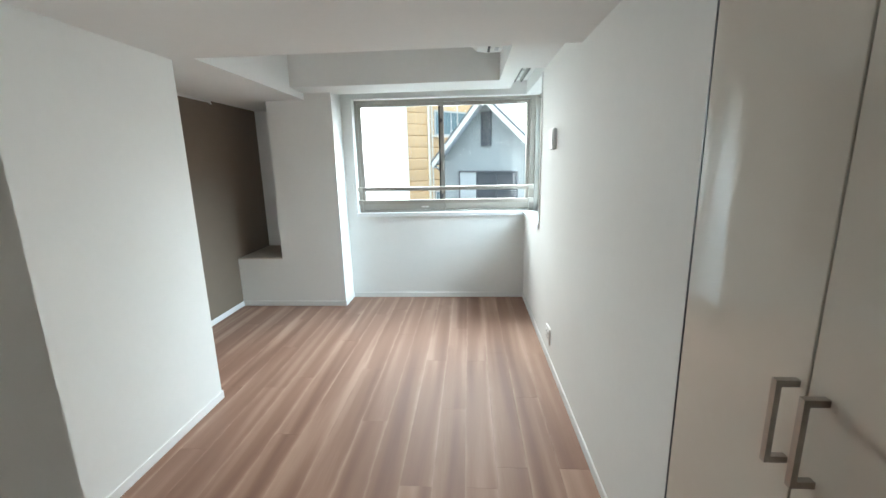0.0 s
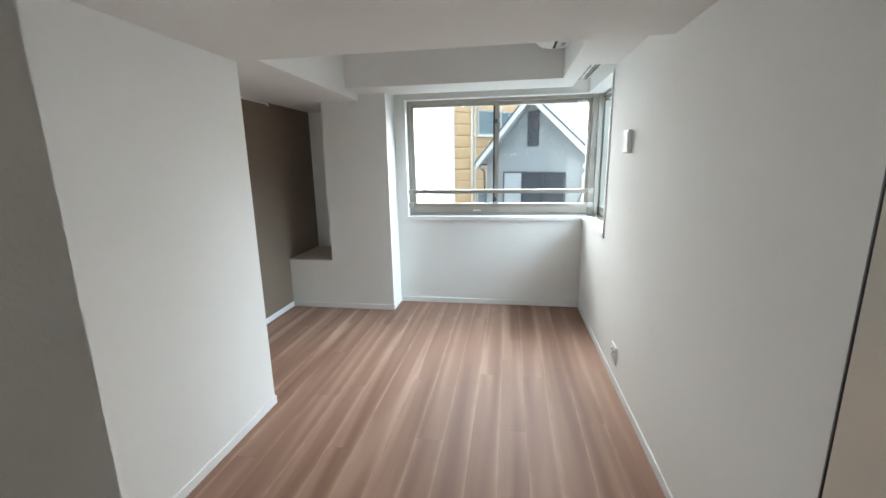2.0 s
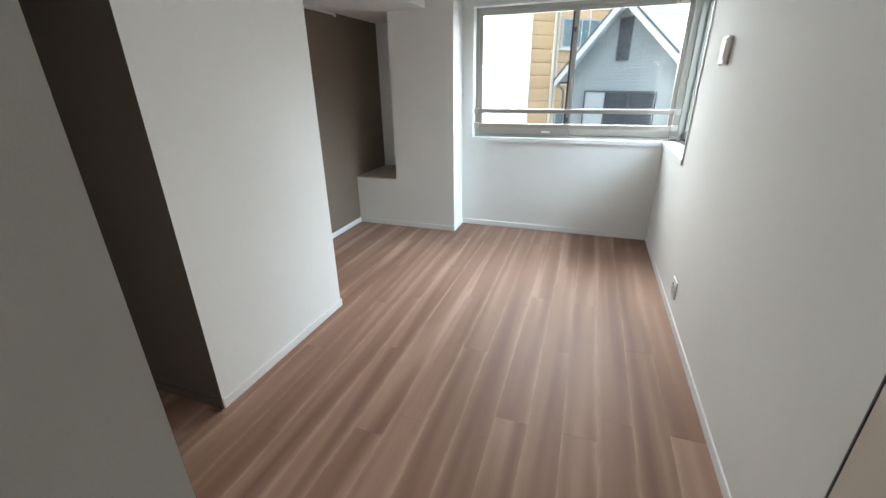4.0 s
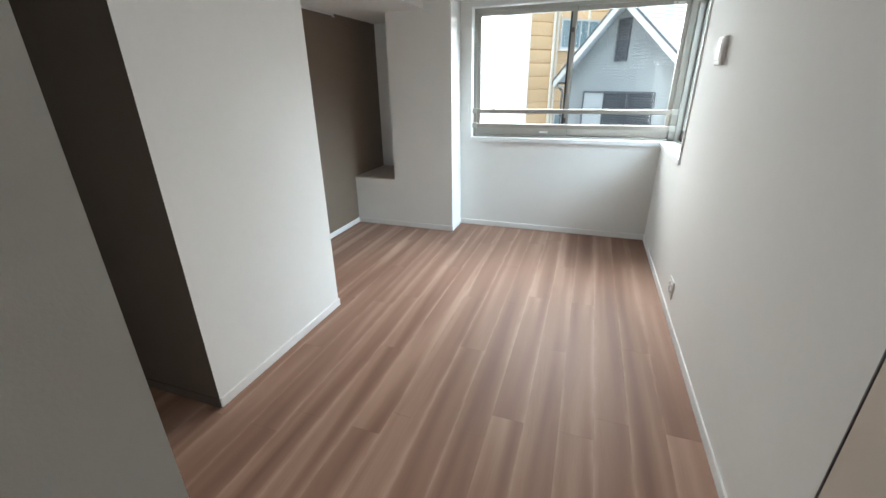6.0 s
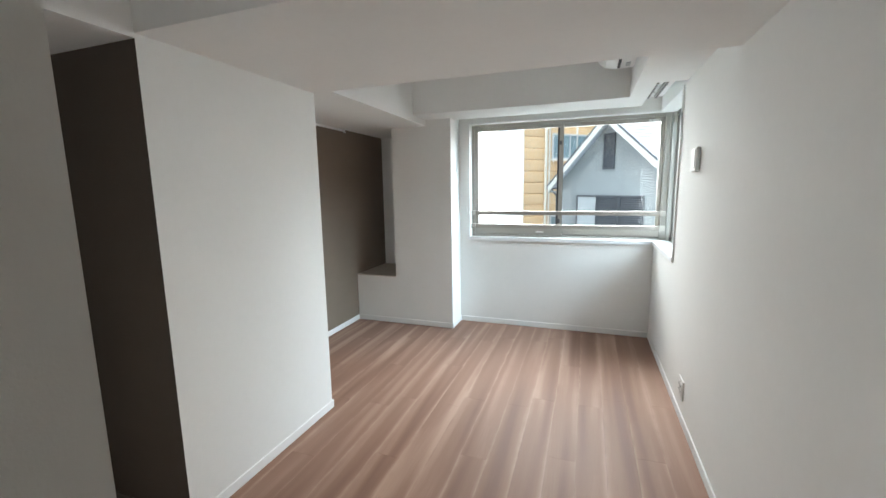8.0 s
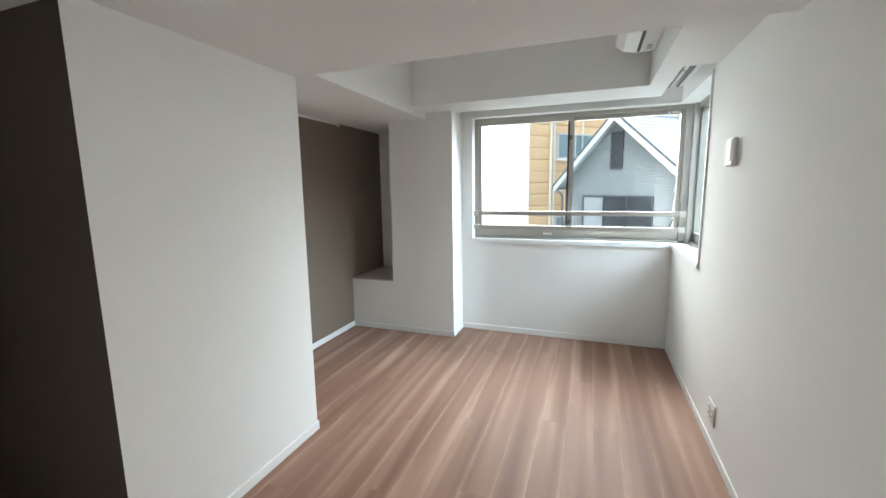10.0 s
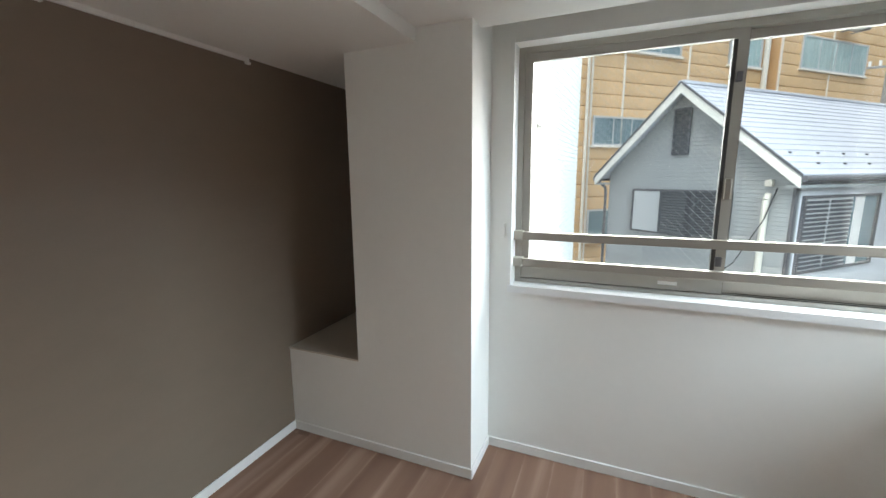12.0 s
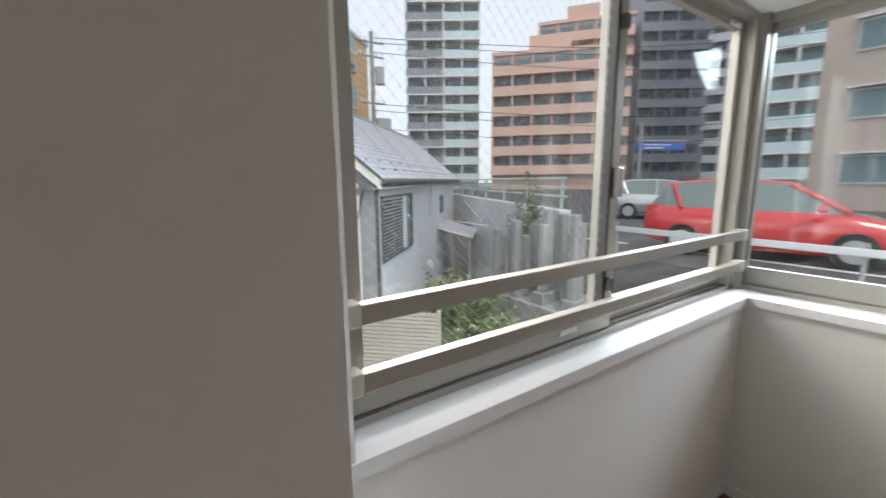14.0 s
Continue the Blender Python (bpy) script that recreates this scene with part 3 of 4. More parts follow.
def louvre(name, x0, x1, z0, z1, y, parent, n, label):
    """A louvred shutter in a frame that faces local -y."""
    w = part(name, boxes((x0, y - 0.05, z0, x0 + 0.05, y, z1), (x1 - 0.05, y - 0.05, z0, x1, y, z1), (x0 + 0.05, y - 0.05, z0, x1 - 0.05, y, z0 + 0.05), (x0 + 0.05, y - 0.05, z1 - 0.05, x1 - 0.05, y, z1), (x0 + 0.05, y - 0.012, z0 + 0.05, x1 - 0.05, y, z1 - 0.05)), SHUTTER, parent, label)
    st = (z1 - z0 - 0.1) / n
    me = mesh_of(prism([(-0.042, 0.006), (-0.014, st * 0.75), (-0.014, st * 0.95), (-0.046, 0.02)], "x", 0, x1 - x0 - 0.1), SHUTTER)
    for i in range(n):
        shared("slat", me, w, (x0 + 0.05, y, z0 + 0.05 + i * st))
    return w


louvre("vent", -0.36, 0.10, 2.05 - G, 3.2 - G, WY - 0.016, house, 14, "dark louvred gable vent")
gw = part("window", boxes((-1.5, WY - 0.07, 0.0 - G, -1.44, WY - 0.02, 1.2 - G), (-1.44, WY - 0.07, 1.14 - G, 1.24, WY - 0.02, 1.2 - G), (-1.44, WY - 0.07, 0.0 - G, 1.24, WY - 0.02, 0.05 - G)), GUTTER, house, "dark window frame")
part("shutter", box(-1.44, WY - 0.05, 0.05 - G, -0.58, WY - 0.02, 1.14 - G), PALE_SHUT, gw, "pale shutter panel")
louvre("louvre_shutter", -0.58, 0.36, 0.02 - G, 1.17 - G, WY - 0.03, house, 15, "dark louvred shutter")
louvre("louvre_shutter", 0.36, 1.28, 0.02 - G, 1.17 - G, WY - 0.03, house, 15, "dark louvred shutter")
part("downpipe", sweep([(2.0, WY - 0.06, EZ - 0.38), (2.0, WY - 0.12, EZ - 0.5), (2.0, WY - 0.12, -0.75)], 0.065, n=10), PIPE, house, "cream downpipe")
part("junction_box", box(1.93, WY - 0.12, EZ - 0.22, 2.07, WY - 0.02, EZ - 0.08, 0.01), PIPE, house)
part("cable", sweep([(2.15, WY - 0.06, EZ - 0.25), (2.05, WY - 0.2, EZ - 0.9), (1.6, WY - 0.3, EZ - 1.9), (0.7, WY - 0.5, EZ - 2.9), (-0.6, WY - 0.6, EZ - 3.25)], 0.012, n=5), CABLE, house, "loose black cable")
part("corner_trim", box(WH - 0.03, WY - 0.02, 0, WH + 0.02, WY + 0.1, wt - 0.1), GUTTER, house, "dark corner trim")
part("downpipe", sweep([(-WH - 0.25, 0.12, EZ - 0.1), (-WH - 0.1, 0.3, EZ - 0.35), (-WH - 0.05, 0.3, -0.75)], 0.04, n=8), GUTTER, house)
# side windows, facing local +x
sw1 = part("window", boxes((WH, 0.62, -0.52 - G, WH + 0.06, 0.70, 1.12 - G), (WH, 3.55, -0.52 - G, WH + 0.06, 3.65, 1.12 - G), (WH, 0.70, 1.06 - G, WH + 0.06, 3.55, 1.12 - G), (WH, 0.70, -0.52 - G, WH + 0.06, 3.55, -0.46 - G)), GUTTER, house, "dark window frame")
part("pane", box(WH + 0.005, 2.5, -0.46 - G, WH + 0.02, 3.55, 1.06 - G), PANE, sw1)
part("curtain", box(WH + 0.021, 2.62, -0.46 - G, WH + 0.03, 3.0, 1.06 - G), PLASTIC, sw1, "white curtain")
for a, b in ((0.7, 1.58), (1.6, 2.5)):
    sp_ = part("shutter", box(WH + 0.012, a, -0.46 - G, WH + 0.03, b, 1.06 - G), PALE_SHUT, sw1, "louvred shutter leaf")
    me = mesh_of(prism([(0.03, 0.0), (0.055, 0.005), (0.03, 0.06)], "y", 0, b - a - 0.06), SHUTTER)
    for i in range(16):
        shared("slat", me, sp_, (WH, a + 0.03, -0.43 - G + i * 0.092))
for y in (8.9,):
    w2 = part("window", box(WH, y, 0.05 - G, WH + 0.06, y + 0.7, 0.85 - G, 0.01), GUTTER, house)
    part("pane", box(WH + 0.05, y + 0.08, 0.12 - G, WH + 0.065, y + 0.62, 0.78 - G), PANE, w2)
part("downpipe", tube((WH + 0.08, 6.6, EZ - 0.15), (WH + 0.08, 6.6, EZ - 1.4), 0.05), PIPE, house)
part("vent_hood", box(WH, 6.0, 1.3, WH + 0.16, 6.18, 1.5, 0.03), PLASTIC, house, "white vent hood")
part("vent_hood", box(WH, 6.4, 1.1, WH + 0.16, 6.58, 1.3, 0.03), PLASTIC, house, "white vent hood")
porch = thing("porch_canopy", HM @ pose(WH + 0.05, 8.2, 2.0), "small slate porch canopy on posts beside the house", "canopy")
part("roof", prism([(0, 0.62), (1.5, 0.2), (1.5, 0.13), (0, 0.55)], "y", 0, 2.2), SLATE, porch)
part("fascia", prism([(0, 0.55), (1.5, 0.13), (1.5, 0.03), (0, 0.45)], "y", -0.03, 0.03), FASCIA, porch)
for y in (0.1, 2.1):
    part("post", box(1.3, y - 0.05, -2.72, 1.4, y + 0.05, 0.12), POLE, porch)

# ---- louvred fence and plants between the buildings ----
fa, fb = Vector((-0.767, 12.81)), Vector((2.88, 9.24))
fl = (fb - fa).length
fen = thing("louvre_fence", Matrix.Translation((*fa, G)) @ pose(0, 0, 0, 0, 0, math.degrees(math.atan2(fb.y - fa.y, fb.x - fa.x))), "weathered grey louvred boundary fence", "fence")
me = mesh_of(box(0, -0.012, 0, fl, 0.012, 0.062), FENCE)
for i in range(28):
    shared("slat", me, fen, (0, 0, 0.1 + i * 0.074))
for i in range(5):
    part("post", box(fl * i / 4 - 0.03, 0.014, 0, fl * i / 4 + 0.03, 0.07, 2.2), FENCE, fen)


def shrub(name, at, height, radius, label, seed, leaves=1500, size=0.07, lean=0.0):
    rnd = random.Random(seed)
    ob = thing(name, pose(*at), label, "plant", "garden plants")
    st, lf = bmesh.new(), bmesh.new()
    tips = []
    tube((0, 0, 0), (lean * 0.3, 0, height * 0.45), 0.05, 0.035, 7, st)
    for i in range(14):
        a, h0 = rnd.uniform(0, 6.28), height * rnd.uniform(0.15, 0.5)
        r = radius * rnd.uniform(0.35, 1.0)
        tip = Vector((math.cos(a) * r + lean, math.sin(a) * r, height * rnd.uniform(0.5, 1.0)))
        tube((lean * 0.2, 0, h0), tip, 0.022, 0.008, 5, st)
        tips.append((Vector((lean * 0.2, 0, h0)), tip))
    for i in range(leaves):
        a, b = tips[rnd.randrange(len(tips))]
        c = a.lerp(b, rnd.uniform(0.35, 1.08)) + Vector((rnd.gauss(0, 1), rnd.gauss(0, 1), rnd.gauss(0, 1))) * radius * 0.17
        q = Euler((rnd.uniform(-1, 1), rnd.uniform(-1, 1), rnd.uniform(0, 6.28)))
        s = size * rnd.uniform(0.6, 1.3)
        v = [lf.verts.new(c + (q.to_matrix() @ Vector(p))) for p in ((0, 0, 0), (s, s * 0.45, s * 0.12), (2.1 * s, 0, 0), (s, -s * 0.45, s * 0.12))]
        lf.faces.new(v)
    part("stem", st, BARK, ob)
    part("crown", lf, LEAF, ob)


shrub("shrub", (4.3, 9.9, G), 2.5, 0.9, "dense green garden shrub beside the fence", 3, 2200)
shrub("shrub", (3.5, 8.6, G), 1.9, 0.8, "dense green garden shrub beside the fence", 4, 1800)
shrub("shrub", (4.9, 12.2, G), 1.7, 0.7, "green garden shrub beside the house", 5, 1500)
shrub("climbing_plant", (6.3, 10.5, G), 4.4, 0.42, "slender climbing plant with sparse leaves", 6, 2200, 0.055)
shrub("shrub", (4.6, 8.4, G), 1.6, 0.8, "low green garden shrub", 8, 1500)

# ---- stone pillars of the small graveyard ----
terr = struct("stone_terrace", box(5.2, 8.0, G, 6.55, 11.6, -1.1, 0.03, 1), STONE, "grey stone terrace beside the road", "terrace")
rnd = random.Random(11)
for i in range(4):
    for j in range(4):
        x, y, hh = 5.42 + i * 0.28 + rnd.uniform(-0.05, 0.05), 8.4 + j * 0.75 + rnd.uniform(-0.1, 0.1), rnd.uniform(1.2, 1.95)
        gs = thing("gravestone", pose(x, y, -1.1), "weathered grey granite grave pillar", "gravestone", "graveyard pillars")
        part("base", box(-0.15, -0.15, 0, 0.15, 0.15, 0.25, 0.015, 1), STONE, gs)
        part("pillar", box(-0.085, -0.085, 0.25, 0.085, 0.085, hh, 0.03, 2), STONE, gs)

# ---- ochre panelled building ----
OM = Matrix.Translation((-1.35, 22.76, G)) @ pose(0, 0, 0, 0, 0, 43.5) @ Matrix.Scale(0.945, 4, (0, 0, 1))
och = thing("ochre_building", OM, "ochre panelled office building with white joints", "building")
OW0, OW1, STEP, OH = -6.0, 23.3, 12.55, 17.0
part("wall", boxes((OW0, 0.06, 0, STEP - 1.2, 8, OH), (STEP - 1.2, 0.7, 0, STEP, 8, OH), (STEP, 0.06, 0, OW1, 8, OH)), ORANGE, och)
part("roof", boxes((OW0 - 0.1, -0.1, OH, OW1 + 0.1, 8.1, OH + 0.3)), CONCRETE, och)
prow = 0.62
for x0, x1, y in ((OW0, 1.68, 0), (1.68, 5.71, 0), (5.71, STEP - 1.2, 0), (STEP - 1.2, STEP, 0.64), (STEP, 17.0, 0), (17.0, OW1, 0)):
    me = mesh_of(prism([(0.06, 0.0), (0.012, 0.03), (0.0, 0.16), (0.0, prow - 0.16), (0.012, prow - 0.03), (0.06, prow - 0.002)], "x", 0, x1 - x0 - 0.04), ORANGE)
    for i in range(int(OH / prow)):
        shared("panel", me, och, (x0 + 0.02, y, i * prow))
for x in (1.68, 5.71, 17.0, STEP, OW1 - 0.05, -0.15):
    part("joint", box(x - 0.05, -0.03, 0, x + 0.05, 0.06, OH), SEAM, och, "white vertical joint")


def strip_window(x0, x1, z0, z1, n, mat):
    w = part("window", boxes((x0, -0.06, z0, x0 + 0.09, 0.05, z1), (x1 - 0.09, -0.06, z0, x1, 0.05, z1), (x0 + 0.09, -0.06, z1 - 0.09, x1 - 0.09, 0.05, z1), (x0 + 0.09, -0.06, z0, x1 - 0.09, 0.05, z0 + 0.09)), PALE_SHUT, och, "pale framed strip window")
    part("sill", box(x0 - 0.08, -0.14, z0 - 0.1, x1 + 0.08, 0.04, z0, 0.01, 1), SEAM, w)
    s = (x1 - x0 - 0.18) / n
    for i in range(n):
        part("pane", box(x0 + 0.09 + i * s + 0.03, -0.03, z0 + 0.09, x0 + 0.09 + (i + 1) * s - 0.03, -0.018, z1 - 0.09), mat, w)
    for i in range(1, n):
        part("mullion", box(x0 + 0.09 + i * s - 0.03, -0.05, z0 + 0.09, x0 + 0.09 + i * s + 0.03, -0.01, z1 - 0.09), PALE_SHUT, w)


for z in (0, 4.2, -4.7):
    strip_window(0.0, 5.1, 7.75 + z - G, 9.25 + z - G, 4, PANE) if z >= 0 else None
strip_window(0.0, 4.6, 3.25 - G, 4.65 - G, 4, PANE)
strip_window(-0.05, 2.0, -1.5 - G, 0.1 - G, 2, PANE)
strip_window(8.4, 10.9, 7.7 - G, 9.5 - G, 2, CURTAIN)
strip_window(14.2, 20.5, 8.0 - G, 9.9 - G, 4, CURTAIN)
strip_window(14.2, 20.5, 12.5 - G, 14.0 - G, 4, CURTAIN)
part("downpipe", tube((11.15, -0.12, 0), (11.15, -0.12, OH), 0.14), PIPE, och, "grey downpipe")
part("downpipe", tube((-0.45, -0.12, 0), (-0.45, -0.12, OH), 0.07), PIPE, och, "pale downpipe")
for x, z, w in ((7.0, 9.75, 1.0), (17.3, 10.4, 1.25)):
    u = thing("wall_ac_unit", OM @ pose(x, -0.55, z - G), "grey outdoor unit bracketed on the ochre wall", "outdoor unit", "outdoor units")
    part("casing", box(0, -0.4, 0, w, 0.3, 0.7, 0.03), GREY_PL, u)
    part("grille", tube((w * 0.4, -0.41, 0.35), (w * 0.4, -0.43, 0.35), 0.27, n=18), SHUTTER, u)
    part("bracket", boxes((0.1, -0.4, -0.06, 0.16, 0.5, 0), (w - 0.16, -0.4, -0.06, w - 0.1, 0.5, 0)), POLE, u)

# ---- white tiled building ----
WM = Matrix.Translation((-0.72, 8.6, G)) @ pose(0, 0, 0, 0, 0, 86.3)
wb = thing("tiled_building", WM, "white tiled apartment block with a slit window", "building")
WL, SX0, SX1, SZ0, SZ1, WT = -3.3, -2.42, -2.16, 1.03 - G, 1.97 - G, 11.5
part("wall", boxes((WL, 0.02, 0, SX0, 4, WT), (SX1, 0.02, 0, 0, 4, WT), (SX0, 0.02, 0, SX1, 4, SZ0), (SX0, 0.02, SZ1, SX1, 4, WT), (SX0, 0.16, SZ0, SX1, 4, SZ1)), GROUT, wb)
part("roof", box(WL - 0.06, -0.06, WT, 0.06, 4.06, WT + 0.2), CONCRETE, wb)
slit = part("window", boxes((SX0, 0.07, SZ0, SX0 + 0.03, 0.12, SZ1), (SX1 - 0.03, 0.07, SZ0, SX1, 0.12, SZ1), (SX0 + 0.03, 0.07, SZ0, SX1 - 0.03, 0.12, SZ0 + 0.03), (SX0 + 0.03, 0.07, SZ1 - 0.03, SX1 - 0.03, 0.12, SZ1)), PIPE, wb, "tall slit window with a beige frame")
louvre_piece = mesh_of(prism([(0.13, 0.0), (0.09, 0.012), (0.09, 0.018), (0.13, 0.04)], "x", 0, SX1 - SX0 - 0.06), SHADE)
for k in range(20):
    shared("slat", louvre_piece, slit, (SX0 + 0.03, 0, SZ0 + 0.035 + k * 0.0435))
tb = bmesh.new()
for row_ in range(110):
    z = 1.6 + row_ * 0.056
    for c in range(16):
        x = WL + c * 0.206 + (0.103 if row_ % 2 else 0.0)
        x1 = min(x + 0.202, 0.0)
        if x1 > SX0 - 0.01 and x < SX1 + 0.01 and SZ0 - 0.06 < z < SZ1:
            continue
        bx(tb, x, 0.006, z, x1, 0.0195, z + 0.052)
tagged(part("wall_tiles", tb, TILE_W, wb), kind="stuff")

# ---- utility pole and wires ----
up = thing("utility_pole", pose(11.8, 30.1, G), "grey concrete utility pole with transformers and insulators", "utility pole")
part("shaft", tube((0, 0, 0), (0, 0, 14.2), 0.2, 0.13, 12), POLE, up)
for z in (13.5, 12.6, 9.6):
    part("crossarm", box(-0.9, -0.05, z, 0.9, 0.05, z + 0.1), POLE, up)
    for x in (-0.8, -0.4, 0.4, 0.8):
        part("insulator", tube((x, 0, z + 0.1), (x, 0, z + 0.35), 0.06), PLASTIC, up)
part("transformer", tube((0.5, -0.1, 10.9), (0.5, -0.1, 12.0), 0.32, n=14), GREY_PL, up, "grey transformer drum")
part("control_box", box(0.25, -0.3, 7.9, 1.2, 0.3, 8.7, 0.03), GREY_PL, up, "grey control box")
for z, z2, y2 in ((10.8, 13.0, 12), (10.5, 12.0, 11), (9.9, 11.0, 13), (6.6, 7.5, 12), (6.2, 6.6, 13), (5.0, 5.4, 12)):
    a, b = Vector((11.8, 30.0, z)), Vector((46, y2, z2))
    pts = [a.lerp(b, i / 14) + Vector((0, 0, -1.1 * math.sin(math.pi * i / 14))) for i in range(15)]
    tagged(part("overhead_wire", sweep(pts, 0.022, n=5), CABLE), "sagging black overhead wire", "wire", "overhead wires")

# ---- far apartment blocks ----


def block(name, az, dist, width, depth, storeys, mats, bays, label, base=0.0, turn=0.0, pitch=2.9, band=1.15, glass=False):
    """A balcony-fronted block that stands at a bearing from the window."""
    az += 2.1
    a = radians(az)
    at = (-0.9 + dist * math.sin(a), 3.65 + dist * math.cos(a), base + G)
    ob = thing(name, pose(*at, 0, 0, -az + turn), label, "building", "far blocks")
    hh = storeys * pitch
    part("wall", box(-width / 2, 1.3, 0, width / 2, depth, hh), mats[0], ob)
    part("roof", boxes((-width / 2 - 0.2, 1.1, hh, width / 2 + 0.2, depth + 0.2, hh + 0.5), (-width * 0.2, 3, hh + 0.5, width * 0.15, depth - 2, hh + 3)), mats[0], ob)
    bw = width / bays
    slab = mesh_of(box(-width / 2, 0, 0, width / 2, 1.3, 0.22), mats[1])
    front = mesh_of(box(-width / 2, 0, 0, width / 2, 0.12, band), mats[1])
    half = [mesh_of(box(-width / 2, 0, 0, 0, 0.12, band), mats[2]), mesh_of(box(0, 0, 0, width / 2, 0.12, band), mats[3])] if glass else None
    wn_ = mesh_of(box(0.5, 1.2, 0.15, bw - 0.5, 1.29, 2.2), PANE)
    # thin grey sheet that puts the balcony's shade on the back wall
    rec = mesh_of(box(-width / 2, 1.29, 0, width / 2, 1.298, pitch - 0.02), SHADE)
    fin = mesh_of(box(-0.12, 0.05, 0, 0.12, 1.28, pitch - 0.23), mats[0])
    for s in range(1, storeys):
        z = s * pitch
        shared("balcony_slab", slab, ob, (0, 0, z - 0.22))
        shared("recess_shading", rec, ob, (0, 0, z))
        if glass:
            for hm in half:
                shared("balcony_front", hm, ob, (0, 0, z))
        else:
            shared("balcony_front", front, ob, (0, 0, z))
        for b in range(bays):
            shared("window", wn_, ob, (-width / 2 + b * bw, 0, z))
            shared("fin", fin, ob, (-width / 2 + b * bw + 0.15, 0, z))
    return ob


block("apartment_tower", 32.9, 72, 12.4, 14, 17, (PALEBLD, PALEBLD, DARKBLD, TEALGL), 4, "pale tower block with dark and teal glass balconies", glass=True, base=1.5)
block("apartment_block", 47.2, 64, 17.5, 14, 7, (PINK, PINK), 6, "terracotta tiled apartment block with open balconies", base=2.5)
block("apartment_block", 51.0, 70, 14.0, 14, 9, (PINK, PINK), 5, "terracotta tiled apartment block with open balconies", base=2.5)
block("apartment_tower", 61.2, 78, 11.0, 16, 17, (DARKBLD, DARKBLD), 4, "dark slate tower block with balconies", base=1.5, turn=25)
block("apartment_tower", 70.8, 62, 9.5, 14, 15, (PALEBLD, PALEBLD, TEALGL, TEALGL), 3, "pale tower block with teal glass balconies", glass=True, base=1.5)
block("apartment_tower", 65.3, 88, 8.0, 14, 18, (PALEBLD, PALEBLD), 3, "pale grey tower block with balconies", base=1.5)
bb = thing("beige_building", pose(25.5, 3.3, RZ, 0, 0, -88), "beige tiled low-rise building with framed windows", "building")
part("wall", box(-6.7, 0, 0, 14, 12, 15), BEIGEBLD, bb)
for s in range(5):
    for c in range(6):
        x, z = -5.6 + c * 3.3, 1.2 + s * 2.9
        w = part("window", boxes((x, -0.06, z, x + 0.08, 0.02, z + 1.3), (x + 1.72, -0.06, z, x + 1.8, 0.02, z + 1.3), (x + 0.08, -0.06, z, x + 1.72, 0.02, z + 0.08), (x + 0.08, -0.06, z + 1.22, x + 1.72, 0.02, z + 1.3)), PALE_SHUT, bb)
        part("pane", box(x + 0.08, -0.03, z + 0.08, x + 1.72, -0.015, z + 1.22), PANE, w)
        part("hood", box(x - 0.1, -0.25, z + 1.36, x + 1.9, 0, z + 1.44), CONCRETE, w)
sg = thing("road_sign", pose(21.6, 16.5, RZ), "blue overhead road sign with plain white bars", "road sign")
part("post", tube((0, 0, 0), (0, 0, 4.6), 0.09), POLE, sg)
part("arm", tube((0, 0, 3.6), (2.4, -1.4, 3.6), 0.05), POLE, sg)
bs = part("board", box(-0.2, -0.06, 3.1, 2.6, 0.0, 3.5, 0.02), BLUESIGN, sg)
bs.rotation_euler = (0, 0, radians(-30))
part("bars", boxes((0.2, -0.068, 3.36, 1.8, -0.062, 3.41), (0.2, -0.068, 3.2, 1.3, -0.062, 3.25)), WHITEPAINT, bs, "plain white bars")

# ---- cars ----


def loft(rings, bm=None):
    bm = bm or bmesh.new()
    vs = [[bm.verts.new(p) for p in r] for r in rings]
    for a_, b_ in zip(vs, vs[1:]):
        for i in range(len(a_)):
            j = (i + 1) % len(a_)
            bm.faces.new((a_[i], a_[j], b_[j], b_[i]))
    bm.faces.new(vs[0][::-1])
    bm.faces.new(vs[-1])
    return bm


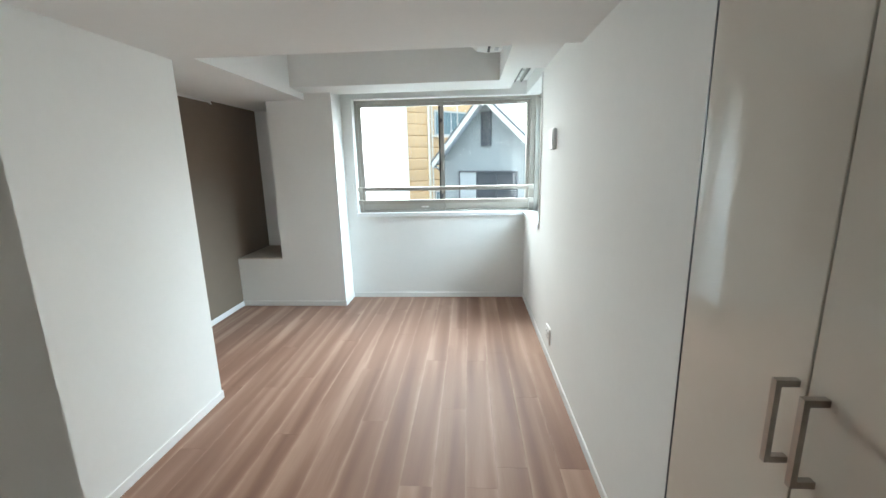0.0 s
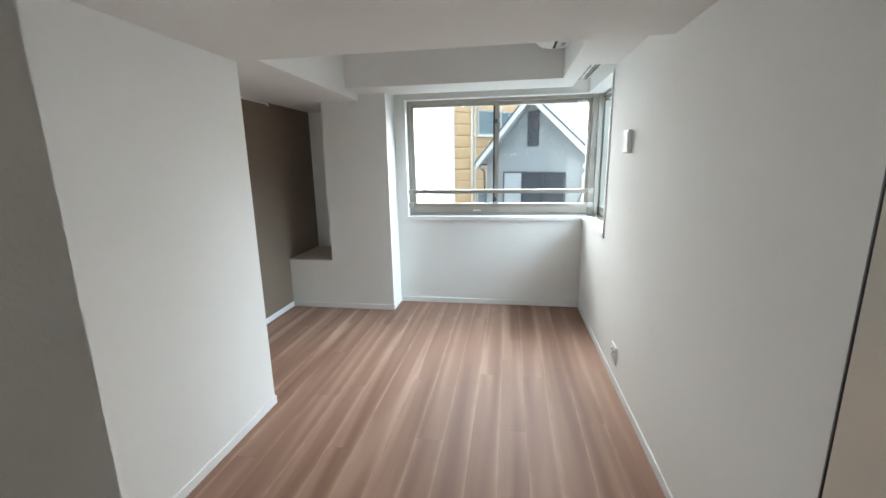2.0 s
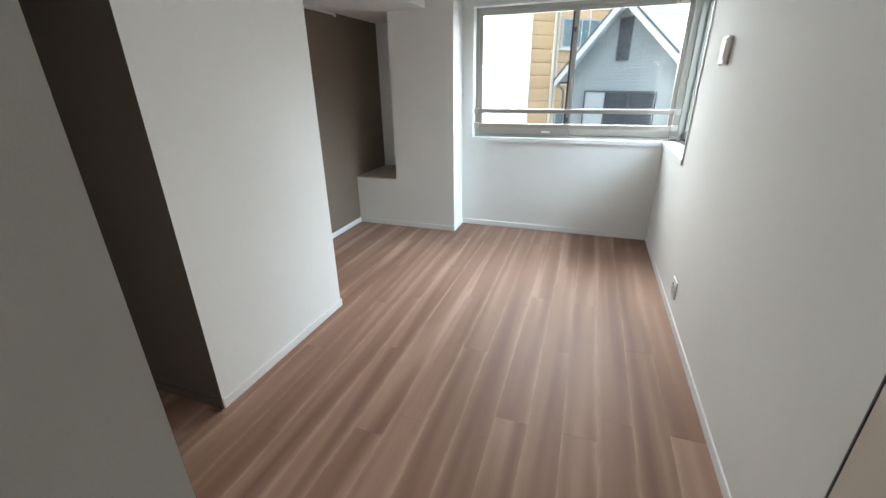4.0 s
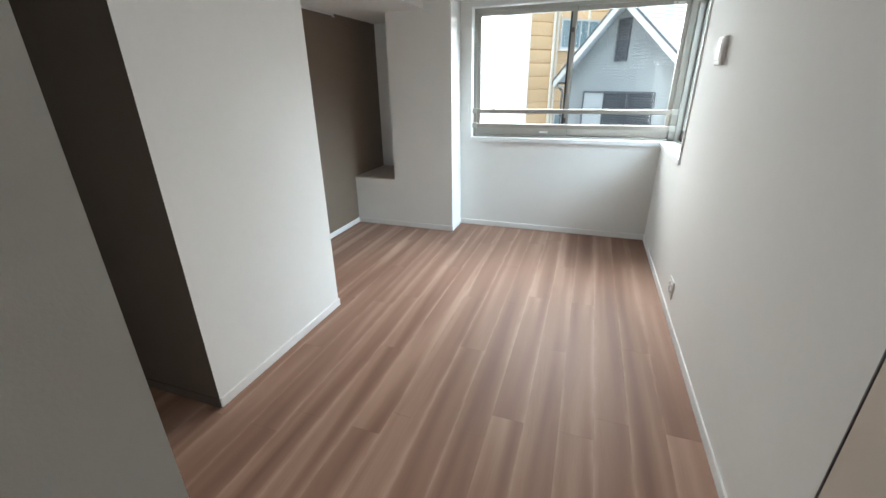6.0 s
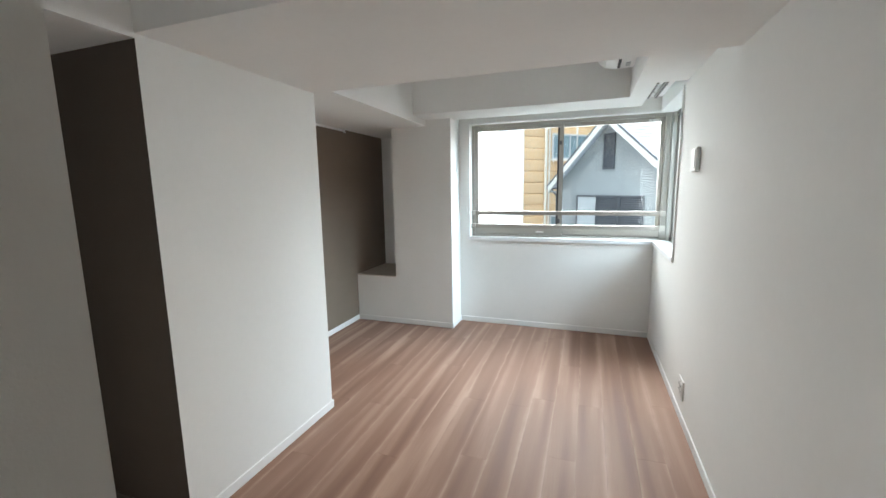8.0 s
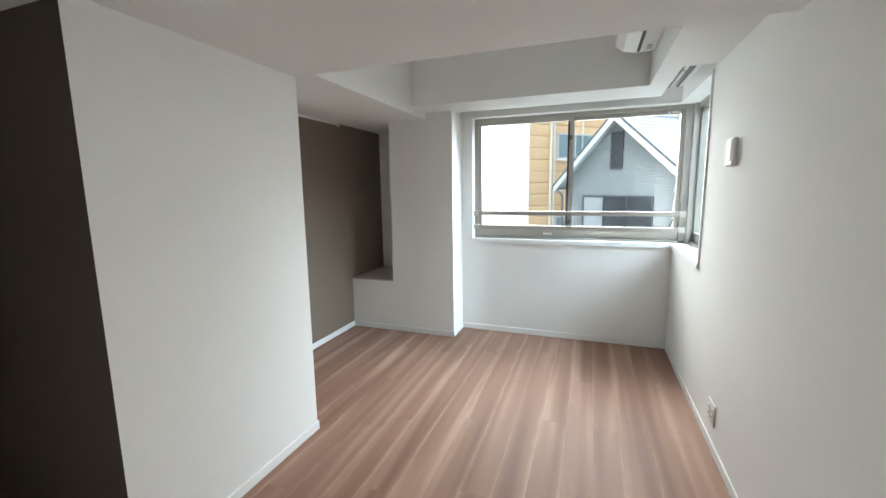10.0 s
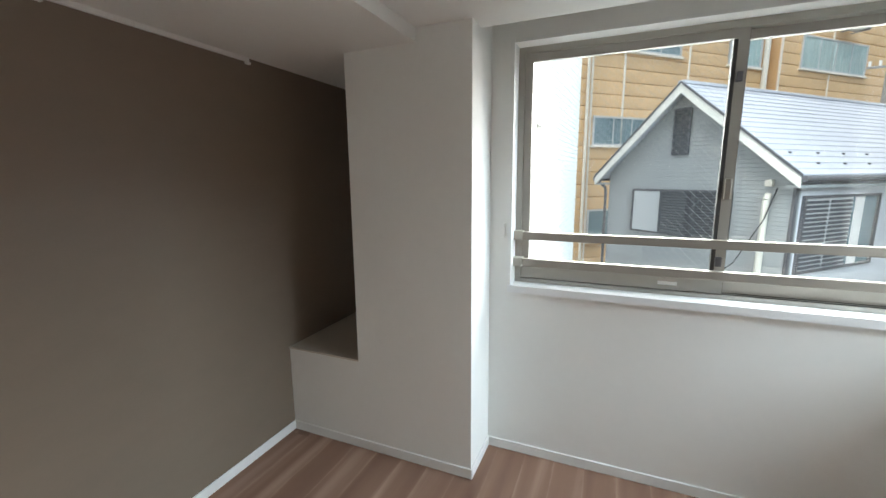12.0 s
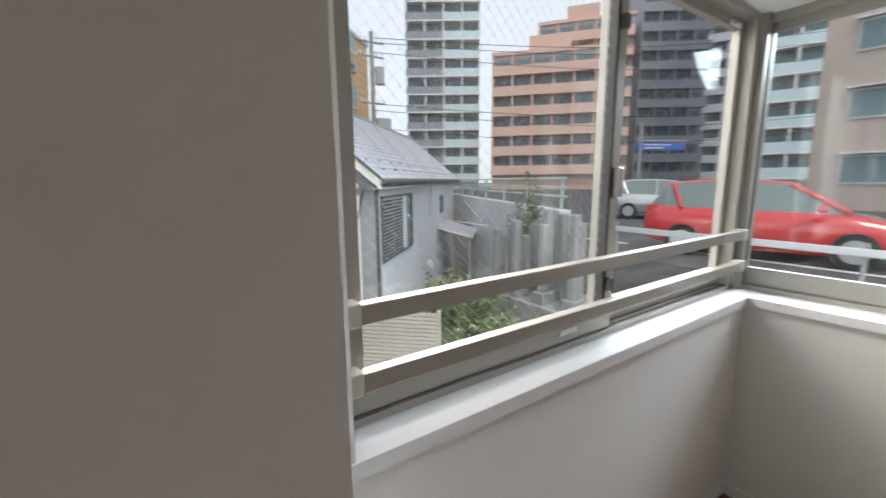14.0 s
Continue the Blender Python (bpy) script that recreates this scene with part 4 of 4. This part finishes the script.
def car(name, m, paint, label):
    """A compact hatchback, nose towards local +x."""
    ob = thing(name, m, label, "car", "cars on the road")
    body = []
    for x, w, zb, zt in ((-2.0, 0.72, 0.42, 0.78), (-1.93, 0.80, 0.30, 0.96), (-1.6, 0.84, 0.22, 1.0), (-0.6, 0.86, 0.2, 0.97), (0.4, 0.86, 0.2, 0.95), (1.0, 0.85, 0.2, 0.93), (1.6, 0.80, 0.22, 0.82), (1.92, 0.72, 0.3, 0.68), (2.0, 0.62, 0.4, 0.58)):
        body.append([(x, -w * 0.93, zb), (x, w * 0.93, zb), (x, w, zb + 0.1), (x, w, zb + (zt - zb) * 0.6), (x, w * 0.95, zt - 0.03), (x, w * 0.8, zt), (x, -w * 0.8, zt), (x, -w * 0.95, zt - 0.03), (x, -w, zb + (zt - zb) * 0.6), (x, -w, zb + 0.1)])
    part("body", loft(body), paint, ob, smooth=True)
    cab = []
    for x, w0, w1, z0, z1 in ((-1.9, 0.70, 0.62, 0.94, 1.0), (-1.62, 0.78, 0.60, 0.95, 1.40), (-1.2, 0.80, 0.60, 0.94, 1.465), (-0.3, 0.80, 0.62, 0.93, 1.48), (0.35, 0.80, 0.60, 0.92, 1.41), (1.15, 0.76, 0.66, 0.90, 0.96)):
        cab.append([(x, -w0, z0), (x, w0, z0), (x, w1, z1), (x, -w1, z1)])
    part("window", loft(cab), CARGLASS, ob, "dark car windows")
    roof = []
    for x, w, z in ((-1.66, 0.56, 1.40), (-1.2, 0.61, 1.472), (-0.3, 0.63, 1.487), (0.36, 0.60, 1.418)):
        roof.append([(x, -w, z - 0.02), (x, w, z - 0.02), (x, w * 0.9, z + 0.025), (x, -w * 0.9, z + 0.025)])
    part("roof", loft(roof), paint, ob)
    for s in (1, -1):
        for pts in (((1.15, 0.75, 0.93), (0.35, 0.615, 1.42)), ((-0.35, 0.81, 0.95), (-0.33, 0.635, 1.46)), ((-1.3, 0.81, 0.95), (-1.5, 0.61, 1.42))):
            part("pillar", tube((pts[0][0], s * pts[0][1], pts[0][2]), (pts[1][0], s * pts[1][1], pts[1][2]), 0.04, n=6), paint, ob)
        part("mirror", box(0.72, s * 0.98 - 0.1, 0.95, 0.86, s * 0.98 + 0.06, 1.07, 0.03), paint, ob, "door mirror")
        part("tail_lamp", box(-1.97, s * 0.66 - 0.12, 0.72, -1.72, s * 0.68 + 0.125, 1.0, 0.03), LAMPRED, ob)
        part("head_lamp", box(1.62, s * 0.62 - 0.13, 0.6, 1.9, s * 0.62 + 0.13, 0.76, 0.03), LAMPCLR, ob)
        for x in (-1.25, 1.25):
            w = part("wheel", tube((x, s * 0.66, 0.31), (x, s * 0.88, 0.31), 0.31, n=24), TYRE, ob, "black tyre")
            part("rim", tube((x, s * 0.86, 0.31), (x, s * 0.89, 0.31), 0.2, n=16), SILVER, w, "silver wheel rim")
        part("door_handle", box(-0.25, s * 0.86 - 0.02, 0.82, -0.08, s * 0.86 + 0.02, 0.85, 0.008), paint, ob)
    return ob


car("car", pose(8.87, 6.6, RZ, 0, 0, -75), RED, "red compact hatchback on the road")
car("car", pose(15.2, 11.7, RZ, 0, 0, -62), SILVER, "silver compact hatchback on the road")

# ---- floor boards ----
BW, BL, GAP = 0.151, 1.21, 0.0003
full = mesh_of(box(GAP, GAP, -0.012, BW - GAP, BL - GAP, 0.0), WOOD)
rows = 27
for i in range(rows):
    x = 1.11 - (i + 1) * BW
    off = (i * 0.37 + 0.13 * (i % 3)) % 1.0
    y = -3.1 - off * BL
    while y < 4.4:
        y0, y1 = max(y, -3.1), min(y + BL, 4.31)
        inside = (x > NX - 0.2 or y1 > NY - 0.1) and not (x + BW < XL - 0.13 and y0 > QY0)
        if y1 - y0 > 0.02 and inside:
            if y1 - y0 > BL - 0.001:
                shared("plank", full, floor, (x, y, 0))
            else:
                shared("plank", mesh_of(box(GAP, GAP, -0.012, BW - GAP, y1 - y0 - GAP, 0.0), WOOD), floor, (x, y0, 0))
        y += BL
